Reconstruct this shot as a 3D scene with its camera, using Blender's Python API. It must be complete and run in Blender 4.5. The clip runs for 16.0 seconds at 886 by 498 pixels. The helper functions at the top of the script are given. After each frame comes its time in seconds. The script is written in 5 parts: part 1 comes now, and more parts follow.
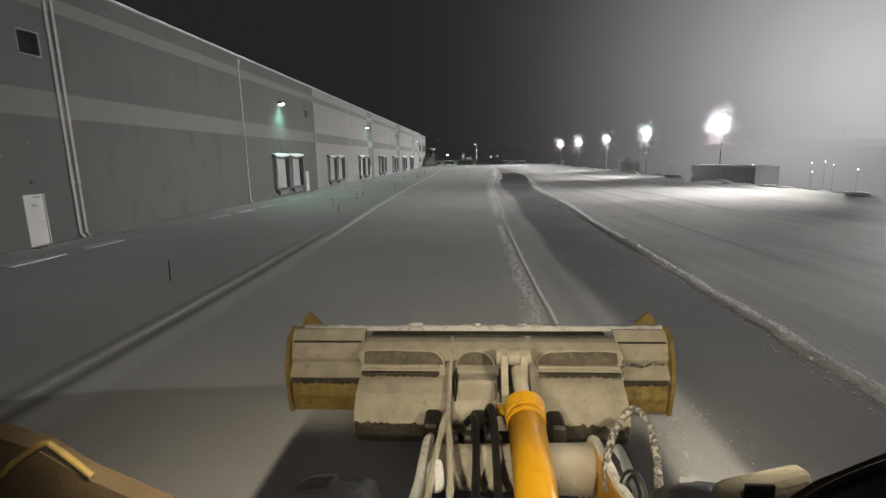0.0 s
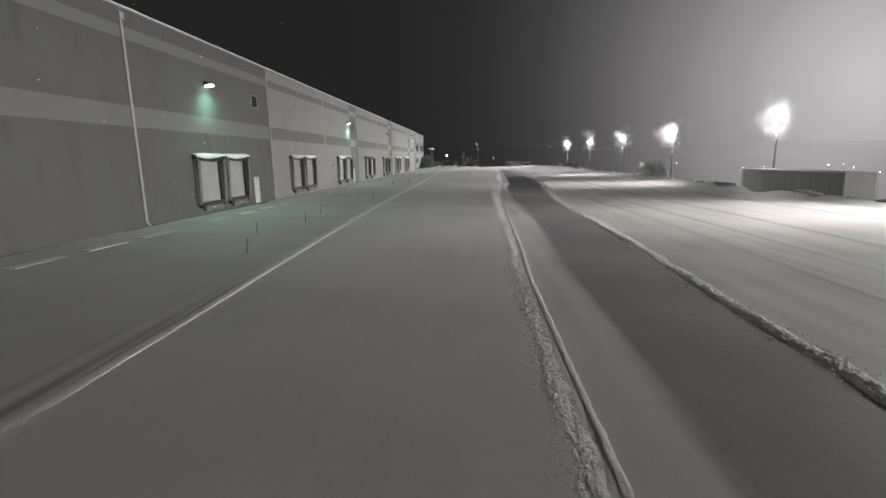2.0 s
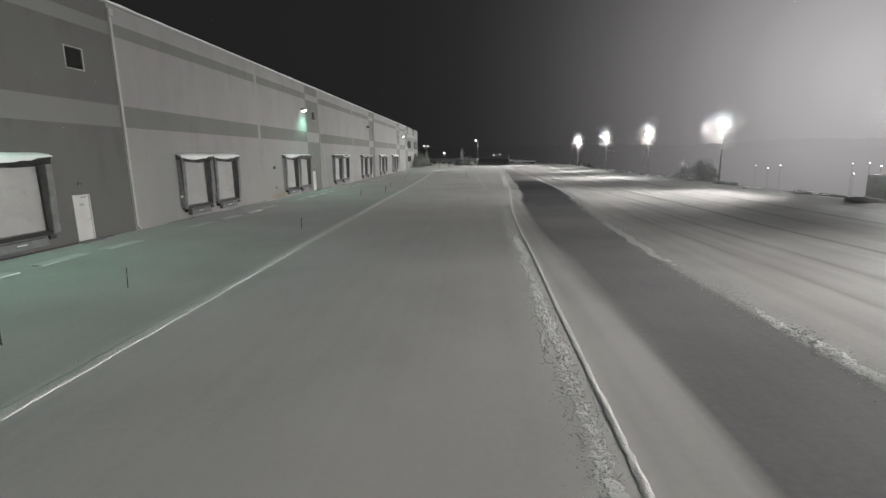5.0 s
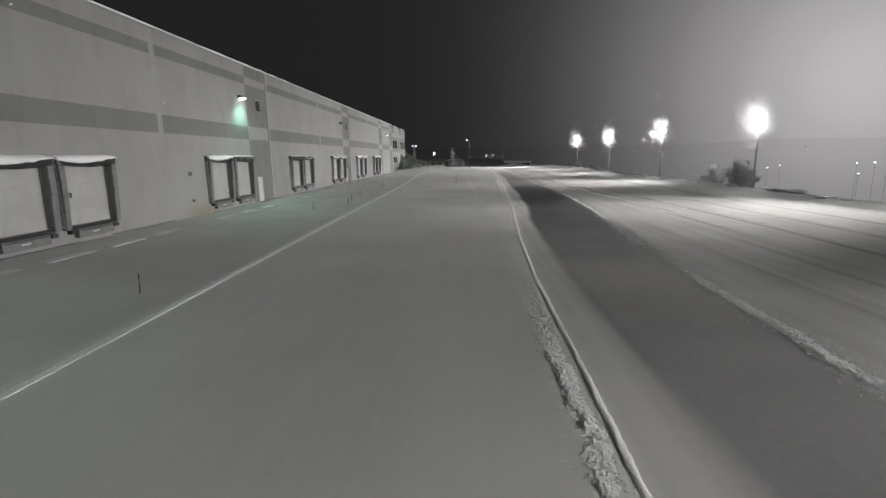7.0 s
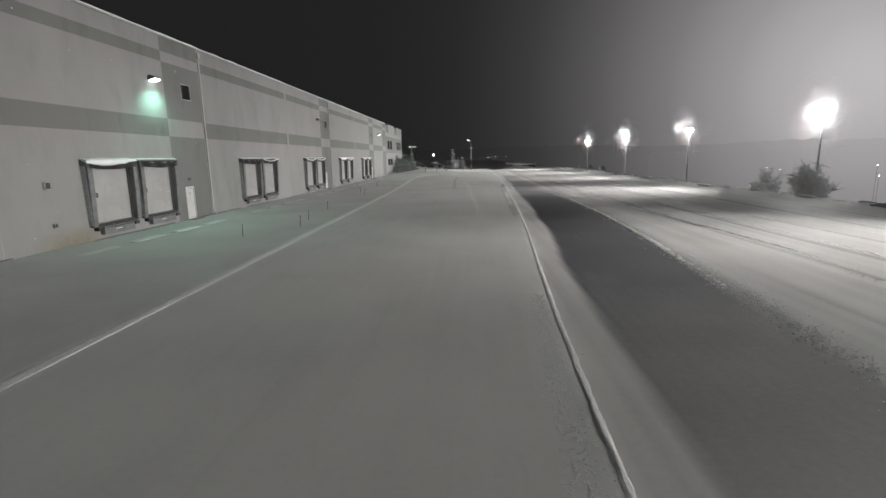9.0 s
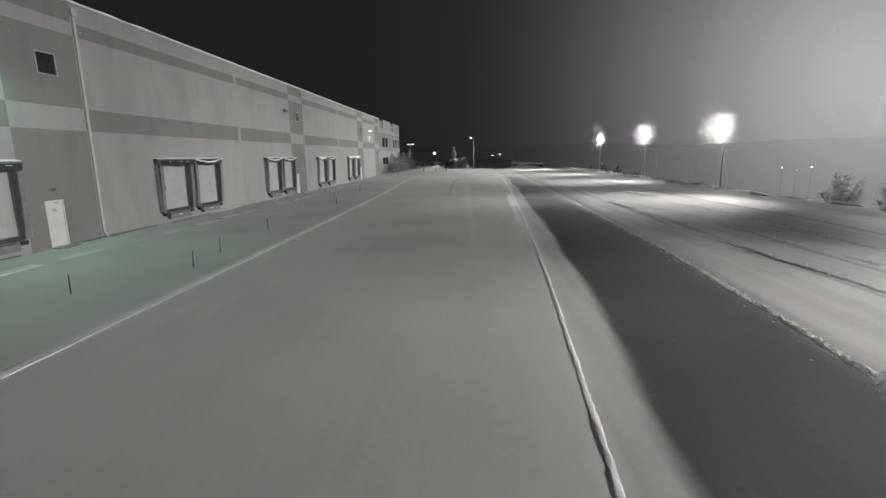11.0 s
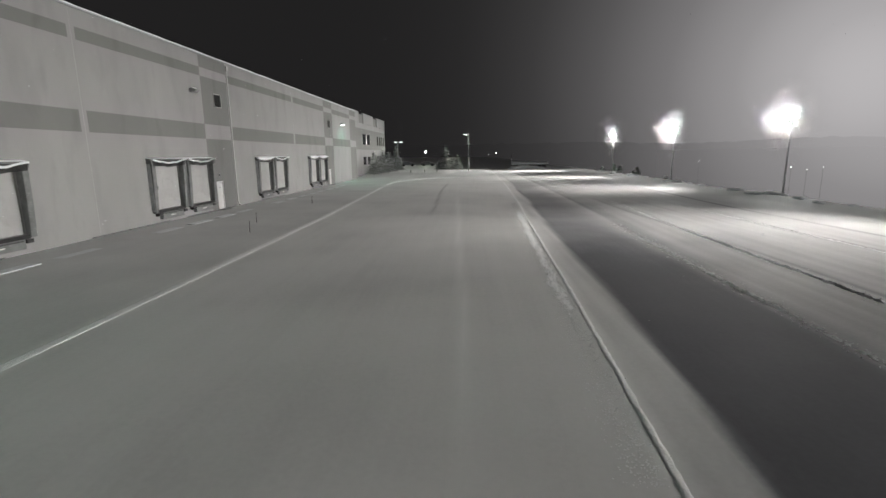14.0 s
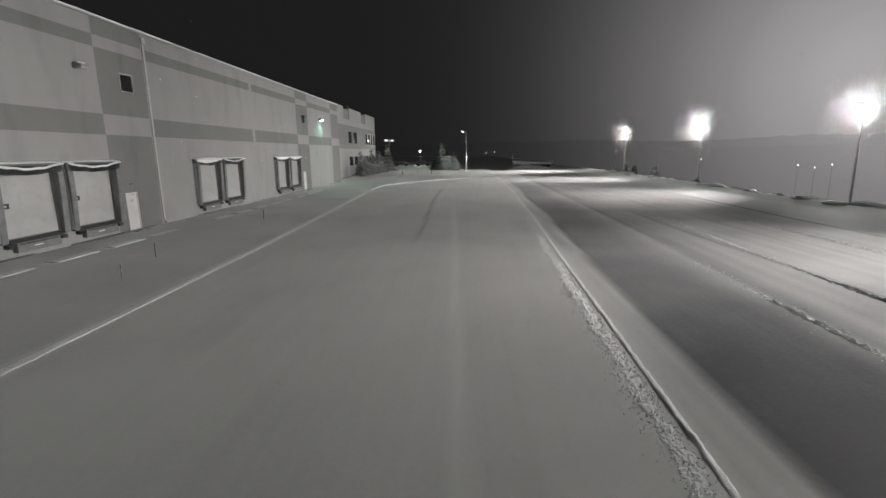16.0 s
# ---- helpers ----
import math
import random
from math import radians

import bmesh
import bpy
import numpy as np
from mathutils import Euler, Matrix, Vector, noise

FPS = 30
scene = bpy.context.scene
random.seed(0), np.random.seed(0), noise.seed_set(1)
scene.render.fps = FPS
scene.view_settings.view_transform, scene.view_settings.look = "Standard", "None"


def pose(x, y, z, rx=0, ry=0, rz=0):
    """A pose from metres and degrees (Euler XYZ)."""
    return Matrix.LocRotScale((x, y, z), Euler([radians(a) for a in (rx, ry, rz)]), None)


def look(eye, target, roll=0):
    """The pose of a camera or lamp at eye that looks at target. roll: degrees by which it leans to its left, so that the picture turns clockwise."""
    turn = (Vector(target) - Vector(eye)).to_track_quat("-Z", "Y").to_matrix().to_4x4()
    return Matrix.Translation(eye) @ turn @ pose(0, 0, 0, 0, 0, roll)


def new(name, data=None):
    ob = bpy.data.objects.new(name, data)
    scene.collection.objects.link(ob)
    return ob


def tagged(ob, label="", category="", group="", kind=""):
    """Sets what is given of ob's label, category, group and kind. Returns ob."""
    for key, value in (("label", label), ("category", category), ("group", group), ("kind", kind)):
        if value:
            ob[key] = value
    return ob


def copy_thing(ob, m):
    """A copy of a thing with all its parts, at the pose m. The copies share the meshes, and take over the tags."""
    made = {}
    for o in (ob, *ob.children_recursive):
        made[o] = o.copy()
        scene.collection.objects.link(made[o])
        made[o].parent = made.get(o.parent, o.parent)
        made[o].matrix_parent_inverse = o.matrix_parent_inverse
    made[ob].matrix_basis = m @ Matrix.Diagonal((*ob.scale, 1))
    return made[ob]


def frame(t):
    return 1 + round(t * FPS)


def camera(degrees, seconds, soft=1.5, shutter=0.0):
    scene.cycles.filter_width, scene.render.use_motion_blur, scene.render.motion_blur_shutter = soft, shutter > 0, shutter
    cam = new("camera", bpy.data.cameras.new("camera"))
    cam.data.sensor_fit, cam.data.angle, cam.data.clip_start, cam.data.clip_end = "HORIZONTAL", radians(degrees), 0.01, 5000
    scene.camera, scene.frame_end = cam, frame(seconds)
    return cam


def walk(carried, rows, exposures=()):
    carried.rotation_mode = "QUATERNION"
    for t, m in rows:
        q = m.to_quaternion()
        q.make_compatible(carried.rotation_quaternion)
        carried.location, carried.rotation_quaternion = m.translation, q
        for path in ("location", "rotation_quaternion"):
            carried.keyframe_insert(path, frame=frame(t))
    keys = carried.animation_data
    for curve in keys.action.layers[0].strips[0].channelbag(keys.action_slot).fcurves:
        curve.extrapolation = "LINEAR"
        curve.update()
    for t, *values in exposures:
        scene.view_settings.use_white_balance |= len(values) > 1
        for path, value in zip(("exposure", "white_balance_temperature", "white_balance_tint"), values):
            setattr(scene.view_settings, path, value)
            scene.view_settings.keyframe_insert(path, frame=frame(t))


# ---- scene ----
cam = camera(85.0, 16.0)
PATH = [
    (0, (-0.475, -3.371, 3.23), (-0.605, -1.409, 2.86), -1.2),
    (0.5, (-0.476, -0.2, 3.239), (-0.603, 1.762, 2.87), -1.1),
    (1, (-0.466, 2.965, 3.257), (-0.593, 4.928, 2.895), -0.9),
    (1.5, (-0.473, 6.093, 3.3), (-0.603, 8.054, 2.928), -0.9),
    (2, (-0.494, 9.184, 3.36), (-0.627, 11.145, 2.992), -1.0),
    (2.5, (-0.506, 12.243, 3.432), (-0.644, 14.203, 3.054), -0.9),
    (3, (-0.512, 15.269, 3.501), (-0.652, 17.229, 3.126), -0.9),
    (3.5, (-0.541, 18.233, 3.557), (-0.686, 20.192, 3.183), -0.9),
    (4, (-0.566, 21.152, 3.595), (-0.715, 23.11, 3.213), -0.9),
    (6.5, (-0.385, 35.773, 3.585), (-0.481, 37.735, 3.211), -1.0),
    (7, (-0.332, 38.586, 3.592), (-0.432, 40.547, 3.215), -1.1),
    (7.5, (-0.276, 41.304, 3.607), (-0.376, 43.266, 3.228), -1.0),
    (8, (-0.21, 43.996, 3.628), (-0.31, 45.958, 3.251), -0.9),
    (8.5, (-0.12, 46.671, 3.649), (-0.223, 48.633, 3.275), -1.0),
    (9, (-0.006, 49.287, 3.671), (-0.115, 51.249, 3.299), -1.1),
    (11.5, (0.715, 61.996, 3.919), (0.587, 63.955, 3.537), -0.8),
    (12, (0.789, 64.493, 3.932), (0.664, 66.452, 3.553), -1.0),
    (12.5, (0.831, 67.013, 3.921), (0.711, 68.972, 3.537), -0.7),
    (13, (0.818, 69.575, 3.917), (0.703, 71.535, 3.539), -0.9),
    (13.5, (0.783, 72.183, 3.927), (0.67, 74.143, 3.541), -0.8),
    (14, (0.728, 74.764, 3.945), (0.621, 76.724, 3.559), -0.8),
    (14.5, (0.667, 77.278, 3.967), (0.563, 79.237, 3.578), -0.9),
    (15, (0.602, 79.721, 3.987), (0.501, 81.68, 3.598), -0.8),
    (15.5, (0.573, 82.128, 4.007), (0.476, 84.089, 3.623), -0.9),
    (16, (0.565, 84.506, 4.029), (0.469, 86.465, 3.638), -1.0),
]
walk(cam, [(t, look(eye, target, roll)) for t, eye, target, roll in PATH], exposures=[(0.0, 0.2), (3.0, 0.18), (4.2, 0.06), (8.5, 0.06), (11.5, -0.05), (13.0, 0.03), (14.5, -0.08), (16, -0.30)])

# ---- world and exposure ----
world = bpy.data.worlds.new("night_sky")
scene.world = world
world.use_nodes = True
wn, wl_ = world.node_tree.nodes, world.node_tree.links
wn.clear()
w_out, w_bg = wn.new("ShaderNodeOutputWorld"), wn.new("ShaderNodeBackground")

GLOW_WAY = Vector((0.60, 0.79, 0.11)).normalized()


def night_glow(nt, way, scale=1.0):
    """Colour of the overcast night in a direction: dark, with the lamps' glare painted as a glow low ahead."""
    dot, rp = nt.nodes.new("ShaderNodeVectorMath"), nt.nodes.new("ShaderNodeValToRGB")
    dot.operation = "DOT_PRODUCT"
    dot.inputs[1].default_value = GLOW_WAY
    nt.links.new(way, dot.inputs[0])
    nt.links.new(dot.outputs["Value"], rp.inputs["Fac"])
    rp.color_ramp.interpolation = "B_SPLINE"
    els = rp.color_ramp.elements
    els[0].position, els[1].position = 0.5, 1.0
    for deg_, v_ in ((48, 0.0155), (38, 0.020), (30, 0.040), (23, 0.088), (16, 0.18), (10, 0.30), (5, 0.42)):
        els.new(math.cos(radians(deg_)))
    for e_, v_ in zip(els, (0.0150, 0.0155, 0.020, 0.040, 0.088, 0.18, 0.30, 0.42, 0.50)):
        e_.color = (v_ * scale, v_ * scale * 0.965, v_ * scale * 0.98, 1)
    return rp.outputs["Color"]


w_tc = wn.new("ShaderNodeTexCoord")
wl_.new(night_glow(world.node_tree, w_tc.outputs["Generated"]), w_bg.inputs["Color"])
w_bg.inputs["Strength"].default_value = 1.0
wl_.new(w_bg.outputs[0], w_out.inputs["Surface"])
scene.view_settings.exposure = 0.0

LAMP_POWER = 36500.0
# first two are unseen, added on the row's spacing for the near lot
LAMP_ROWS = [8.0, 38.0, 70.0, 100.5, 129.0, 153.5, 182.5]
LAMP_X = [35.5, 35.3, 35.0, 35.0, 34.6, 32.6, 31.7]


def add_light(name, kind, at, target, power, colour, size=0.3, angle=100, blend=1.0):
    data = bpy.data.lights.new(name, kind)
    data.energy, data.color = power, colour
    if kind == "SPOT":
        data.spot_size, data.spot_blend, data.shadow_soft_size = radians(angle), blend, size
    ob = new(name, data)
    ob.matrix_world = look(at, target)
    return ob


for lamp_x, lamp_y in zip(LAMP_X, LAMP_ROWS):
    ahead = {8.0: 0.0, 38.0: -3.0}.get(lamp_y, 0.0)
    for swing in (-5.0, 5.0):
        add_light("flood_light", "SPOT", (lamp_x - 0.7, lamp_y + swing * 0.02, 7.1), (-6.0 if lamp_y > 20 else 10.0, lamp_y + ahead + swing * 1.2, 1.0), LAMP_POWER * {8.0: 0.36, 38.0: 0.9, 100.5: 1.22, 129.0: 1.1, 153.5: 1.35, 182.5: 1.45}.get(lamp_y, 1.0), (1.0, 0.972, 0.925), 0.3, {8.0: 46, 38.0: 64, 129.0: 58, 153.5: 62, 182.5: 62}.get(lamp_y, 55), 1.0)

    # added point light at the bowls, brightens the bank and the flake clouds
    add_light("flood_spill", "POINT", (lamp_x - 0.75, lamp_y - 0.45, 7.15), (lamp_x - 1.6, lamp_y - 0.98, 6.85), 1900 if lamp_y > 30 else 400, (1.0, 0.972, 0.94), 0.4)


# ---- materials ----
def material(name, rough=0.6, metal=0.0):
    m = bpy.data.materials.new(name)
    m.use_nodes = True
    nt = m.node_tree
    b = nt.nodes["Principled BSDF"]
    b.inputs["Roughness"].default_value, b.inputs["Metallic"].default_value = rough, metal
    return m, nt, b


def surface(name, c1, c2, scale=3.0, rough=0.6, metal=0.0, bump=0.1, fine=60.0, c3=None, lo=0.35, hi=0.65, stretch=(1, 1, 1), lo3=0.55, hi3=0.7, dist=0.02):
    """Two colours mixed by large noise, a third by patches, with fine relief."""
    m, nt, b = material(name, rough, metal)
    n, l = nt.nodes, nt.links
    tc, mp = n.new("ShaderNodeTexCoord"), n.new("ShaderNodeMapping")
    mp.inputs["Scale"].default_value = stretch
    l.new(tc.outputs["Object"], mp.inputs["Vector"])
    a = n.new("ShaderNodeTexNoise")
    a.inputs["Scale"].default_value, a.inputs["Detail"].default_value = scale, 6
    l.new(mp.outputs[0], a.inputs["Vector"])
    r = n.new("ShaderNodeMapRange")
    r.inputs["From Min"].default_value, r.inputs["From Max"].default_value = lo, hi
    l.new(a.outputs["Fac"], r.inputs["Value"])
    mix = n.new("ShaderNodeMix")
    mix.data_type = "RGBA"
    mix.inputs["A"].default_value, mix.inputs["B"].default_value = (*c1, 1), (*c2, 1)
    l.new(r.outputs[0], mix.inputs["Factor"])
    out = mix.outputs["Result"]
    if c3:
        v = n.new("ShaderNodeTexNoise")
        v.inputs["Scale"].default_value, v.inputs["Detail"].default_value = scale * 2.7, 8
        l.new(mp.outputs[0], v.inputs["Vector"])
        r2 = n.new("ShaderNodeMapRange")
        r2.inputs["From Min"].default_value, r2.inputs["From Max"].default_value = lo3, hi3
        l.new(v.outputs["Fac"], r2.inputs["Value"])
        mix2 = n.new("ShaderNodeMix")
        mix2.data_type = "RGBA"
        mix2.inputs["B"].default_value = (*c3, 1)
        l.new(out, mix2.inputs["A"])
        l.new(r2.outputs[0], mix2.inputs["Factor"])
        out = mix2.outputs["Result"]
    l.new(out, b.inputs["Base Color"])
    f2 = n.new("ShaderNodeTexNoise")
    f2.inputs["Scale"].default_value, f2.inputs["Detail"].default_value = fine, 4
    l.new(tc.outputs["Object"], f2.inputs["Vector"])
    bp = n.new("ShaderNodeBump")
    bp.inputs["Strength"].default_value, bp.inputs["Distance"].default_value = bump, dist
    l.new(f2.outputs["Fac"], bp.inputs["Height"])
    l.new(bp.outputs[0], b.inputs["Normal"])
    rr = n.new("ShaderNodeMapRange")
    rr.inputs["To Min"].default_value, rr.inputs["To Max"].default_value = max(0.03, rough - 0.12), min(1.0, rough + 0.12)
    l.new(a.outputs["Fac"], rr.inputs["Value"])
    l.new(rr.outputs[0], b.inputs["Roughness"])
    return m


def glow(name, colour, strength):
    m, nt, b = material(name, 0.3)
    b.inputs["Base Color"].default_value = (0.8, 0.8, 0.8, 1)
    b.inputs["Emission Color"].default_value = (*colour, 1)
    b.inputs["Emission Strength"].default_value = strength
    return m


M_SNOW = surface("snow", (0.72, 0.74, 0.76), (0.80, 0.81, 0.82), 1.5, 0.75, 0, 0.6, 22, dist=0.03)
M_FRESH = surface("fresh_snow", (0.86, 0.87, 0.88), (0.90, 0.90, 0.90), 3, 0.8, 0, 0.5, 30, dist=0.02)
M_CRUST = surface("snow_crust", (0.70, 0.69, 0.66), (0.78, 0.77, 0.74), 5, 0.8, 0, 0.9, 40, (0.52, 0.49, 0.44), dist=0.02)
M_WHITE = surface("white_wall_paint", (0.220, 0.219, 0.221), (0.249, 0.248, 0.250), 0.35, 0.75, 0, 0.25, 35, (0.204, 0.202, 0.206), stretch=(1, 1, 0.35), lo3=0.5, hi3=0.75)
nt_ = M_WHITE.node_tree
b_ = nt_.nodes["Principled BSDF"]
paint_ = b_.inputs["Base Color"].links[0].from_socket
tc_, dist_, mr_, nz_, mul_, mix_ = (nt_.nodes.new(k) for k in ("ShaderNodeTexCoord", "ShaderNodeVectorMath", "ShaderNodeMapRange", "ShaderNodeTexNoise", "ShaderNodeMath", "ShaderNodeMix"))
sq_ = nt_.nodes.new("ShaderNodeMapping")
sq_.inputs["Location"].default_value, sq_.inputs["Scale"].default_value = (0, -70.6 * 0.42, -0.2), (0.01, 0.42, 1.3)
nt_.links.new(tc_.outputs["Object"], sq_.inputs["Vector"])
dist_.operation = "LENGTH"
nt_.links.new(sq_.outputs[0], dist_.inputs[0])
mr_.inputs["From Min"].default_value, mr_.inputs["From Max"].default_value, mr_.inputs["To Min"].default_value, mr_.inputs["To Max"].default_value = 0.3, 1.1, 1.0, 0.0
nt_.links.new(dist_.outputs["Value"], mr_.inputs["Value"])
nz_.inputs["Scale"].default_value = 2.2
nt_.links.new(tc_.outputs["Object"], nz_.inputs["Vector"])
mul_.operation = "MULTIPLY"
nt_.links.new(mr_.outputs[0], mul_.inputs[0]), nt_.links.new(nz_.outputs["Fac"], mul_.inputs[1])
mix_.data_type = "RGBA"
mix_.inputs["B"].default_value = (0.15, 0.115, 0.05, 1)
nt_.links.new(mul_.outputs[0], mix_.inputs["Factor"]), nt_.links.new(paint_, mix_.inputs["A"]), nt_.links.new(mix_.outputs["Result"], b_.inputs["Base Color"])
M_GREY = surface("grey_wall_paint", (0.130, 0.130, 0.129), (0.150, 0.150, 0.147), 0.35, 0.75, 0, 0.25, 35, (0.118, 0.118, 0.116), stretch=(1, 1, 0.35))
M_DARKW = surface("dark_wall_paint", (0.088, 0.088, 0.088), (0.102, 0.104, 0.100), 0.35, 0.75, 0, 0.25, 35, (0.081, 0.082, 0.081), stretch=(1, 1, 0.35))
M_LIGHTW = surface("light_wall_paint", (0.145, 0.146, 0.144), (0.164, 0.164, 0.161), 0.35, 0.75, 0, 0.25, 35, stretch=(1, 1, 0.35))
M_JOINT = surface("joint_sealant", (0.31, 0.31, 0.305), (0.36, 0.36, 0.355), 2, 0.7)
M_RUBBER = surface("black_rubber", (0.010, 0.010, 0.011), (0.020, 0.020, 0.021), 6, 0.4, 0, 0.3, 30)
M_PAD = surface("dock_pad_vinyl", (0.105, 0.11, 0.11), (0.15, 0.155, 0.155), 2.5, 0.6, 0, 0.5, 9, (0.21, 0.22, 0.22), lo3=0.6, hi3=0.8)
M_DOOR = surface("door_paint", (0.30, 0.30, 0.30), (0.35, 0.35, 0.35), 0.8, 0.55, 0, 0.1, 20, (0.28, 0.28, 0.275))
M_MANDOOR = surface("white_door_paint", (0.46, 0.46, 0.46), (0.52, 0.52, 0.52), 1.2, 0.45, 0, 0.1, 20)
M_STEEL = surface("galvanised_steel", (0.30, 0.31, 0.32), (0.42, 0.43, 0.44), 8, 0.45, 0.8, 0.1, 50)
M_DARKMETAL = surface("dark_metal", (0.03, 0.03, 0.032), (0.06, 0.06, 0.062), 6, 0.5, 0.3, 0.2, 40)
M_CONCRETE = surface("concrete", (0.26, 0.26, 0.25), (0.36, 0.36, 0.345), 2, 0.85, 0, 0.4, 50)
M_GLASS = surface("window_glass", (0.015, 0.018, 0.02), (0.03, 0.033, 0.035), 1, 0.12)
M_BARK = surface("bark", (0.05, 0.04, 0.03), (0.09, 0.075, 0.06), 8, 0.9, 0, 0.8, 40)
M_NEEDLE = surface("spruce_needles", (0.03, 0.043, 0.03), (0.07, 0.085, 0.065), 4, 0.8, 0, 0.5, 30)
M_FROSTED = surface("hoar_frost_on_twigs", (0.55, 0.56, 0.57), (0.75, 0.76, 0.77), 1.5, 0.85, 0, 0.3, 30, (0.34, 0.33, 0.32))
# haze is put into the emission, following the tone of the sky
M_TREELINE, nt_, b_ = material("woods_haze_glow", 0.95)
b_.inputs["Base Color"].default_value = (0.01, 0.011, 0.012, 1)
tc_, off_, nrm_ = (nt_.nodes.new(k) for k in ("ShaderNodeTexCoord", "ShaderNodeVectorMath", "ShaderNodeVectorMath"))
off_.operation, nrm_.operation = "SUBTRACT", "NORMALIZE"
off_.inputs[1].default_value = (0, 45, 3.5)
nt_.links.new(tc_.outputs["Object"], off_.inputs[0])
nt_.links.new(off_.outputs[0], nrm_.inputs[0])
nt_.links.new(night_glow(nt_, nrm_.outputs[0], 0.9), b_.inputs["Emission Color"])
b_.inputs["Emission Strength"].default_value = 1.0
M_FLOOD = glow("flood_lens", (0.93, 1.0, 0.98), 120.0)
M_WALLPACK = glow("wall_pack_lens", (0.82, 1.0, 0.93), 14.0)
M_FAR = glow("far_lamp_lens", (0.95, 1.0, 0.95), 9.0)


# ---- mesh helpers ----
def mesh_object(name, bm, mat, smooth=False):
    me = bpy.data.meshes.new(name)
    bm.normal_update()
    bm.to_mesh(me)
    bm.free()
    for m in mat if isinstance(mat, (list, tuple)) else [mat]:
        me.materials.append(m)
    if smooth:
        me.polygons.foreach_set("use_smooth", [True] * len(me.polygons))
    return new(name, me)


def part(name, bm, mat, parent, label="", smooth=False):
    ob = mesh_object(name, bm, mat, smooth)
    ob.parent = parent
    if label:
        ob["label"] = label
    return ob


def thing(name, label, category, group="", m=None):
    ob = new(name)
    ob.empty_display_size = 0.2
    if m is not None:
        ob.matrix_world = m
    return tagged(ob, label, category, group)


def box(bm, x0, y0, z0, x1, y1, z1, bevel=0.0, mat=0, segments=1):
    m = Matrix.Translation(((x0 + x1) / 2, (y0 + y1) / 2, (z0 + z1) / 2)) @ Matrix.Diagonal((abs(x1 - x0), abs(y1 - y0), abs(z1 - z0), 1))
    vs = bmesh.ops.create_cube(bm, size=1, matrix=m)["verts"]
    fs = {f for v in vs for f in v.link_faces}
    for f in fs:
        f.material_index = mat
    if bevel > 0:
        es = list({e for v in vs for e in v.link_edges})
        bmesh.ops.bevel(bm, geom=es, offset=bevel, segments=segments, profile=0.5, affect="EDGES", material=-1)
    return bm


def boxed(*a, **k):
    return box(bmesh.new(), *a, **k)


def rod(bm, a, b, r0, r1=None, sides=12, mat=0):
    """A capped tapered cylinder from a to b."""
    a, b = Vector(a), Vector(b)
    d = b - a
    m = Matrix.Translation((a + b) / 2) @ d.to_track_quat("Z", "Y").to_matrix().to_4x4()
    vs = bmesh.ops.create_cone(bm, cap_ends=True, segments=sides, radius1=r0, radius2=r0 if r1 is None else r1, depth=d.length, matrix=m)["verts"]
    for f in {f for v in vs for f in v.link_faces}:
        f.material_index = mat
    return bm


def tube(bm, pts, r, sides=8, wobble=0.0):
    """A round tube along a smooth line through pts."""
    pts = [Vector(p) for p in pts]
    fine = []
    for i in range(len(pts) - 1):
        p0, p1, p2, p3 = pts[max(i - 1, 0)], pts[i], pts[i + 1], pts[min(i + 2, len(pts) - 1)]
        for k in range(8):
            t = k / 8
            fine.append(0.5 * ((2 * p1) + (p2 - p0) * t + (2 * p0 - 5 * p1 + 4 * p2 - p3) * t * t + (3 * p1 - p0 - 3 * p2 + p3) * t ** 3))
    fine.append(pts[-1])
    rings, side = [], None
    for i, p in enumerate(fine):
        d = (fine[min(i + 1, len(fine) - 1)] - fine[max(i - 1, 0)]).normalized()
        side = (d.cross(Vector((0.31, 0.95, 0.1))) if side is None else side - d * side.dot(d)).normalized()
        up = d.cross(side)
        rr = r * (1 + wobble * (noise.noise(p * 9.0)))
        rings.append([bm.verts.new(p + rr * (math.cos(2 * math.pi * k / sides) * side + math.sin(2 * math.pi * k / sides) * up)) for k in range(sides)])
    for a, b in zip(rings, rings[1:]):
        for k in range(sides):
            bm.faces.new((a[k], a[(k + 1) % sides], b[(k + 1) % sides], b[k]))
    bm.faces.new(rings[0][::-1]), bm.faces.new(rings[-1])
    return bm


def prism(bm, outline, axis, lo, hi, mat=0):
    """An outline of (u, v) pushed along an axis: x takes (y, z), y takes (x, z), z takes (x, y)."""
    def at(u, v, w):
        return {"x": (w, u, v), "y": (u, w, v), "z": (u, v, w)}[axis]
    a = [bm.verts.new(at(u, v, lo)) for u, v in outline]
    b = [bm.verts.new(at(u, v, hi)) for u, v in outline]
    n = len(a)
    fs = [bm.faces.new(a), bm.faces.new(b[::-1])] + [bm.faces.new((a[i], b[i], b[(i + 1) % n], a[(i + 1) % n])) for i in range(n)]
    for f in fs:
        f.material_index = mat
    bmesh.ops.recalc_face_normals(bm, faces=fs)
    return bm


def rough_up(bm, amount, scale=3.0, verts=None):
    for v in verts or bm.verts:
        v.co += Vector((noise.noise(v.co * scale), noise.noise(v.co * scale + Vector((7, 3, 1))), noise.noise(v.co * scale + Vector((1, 9, 5))))) * amount


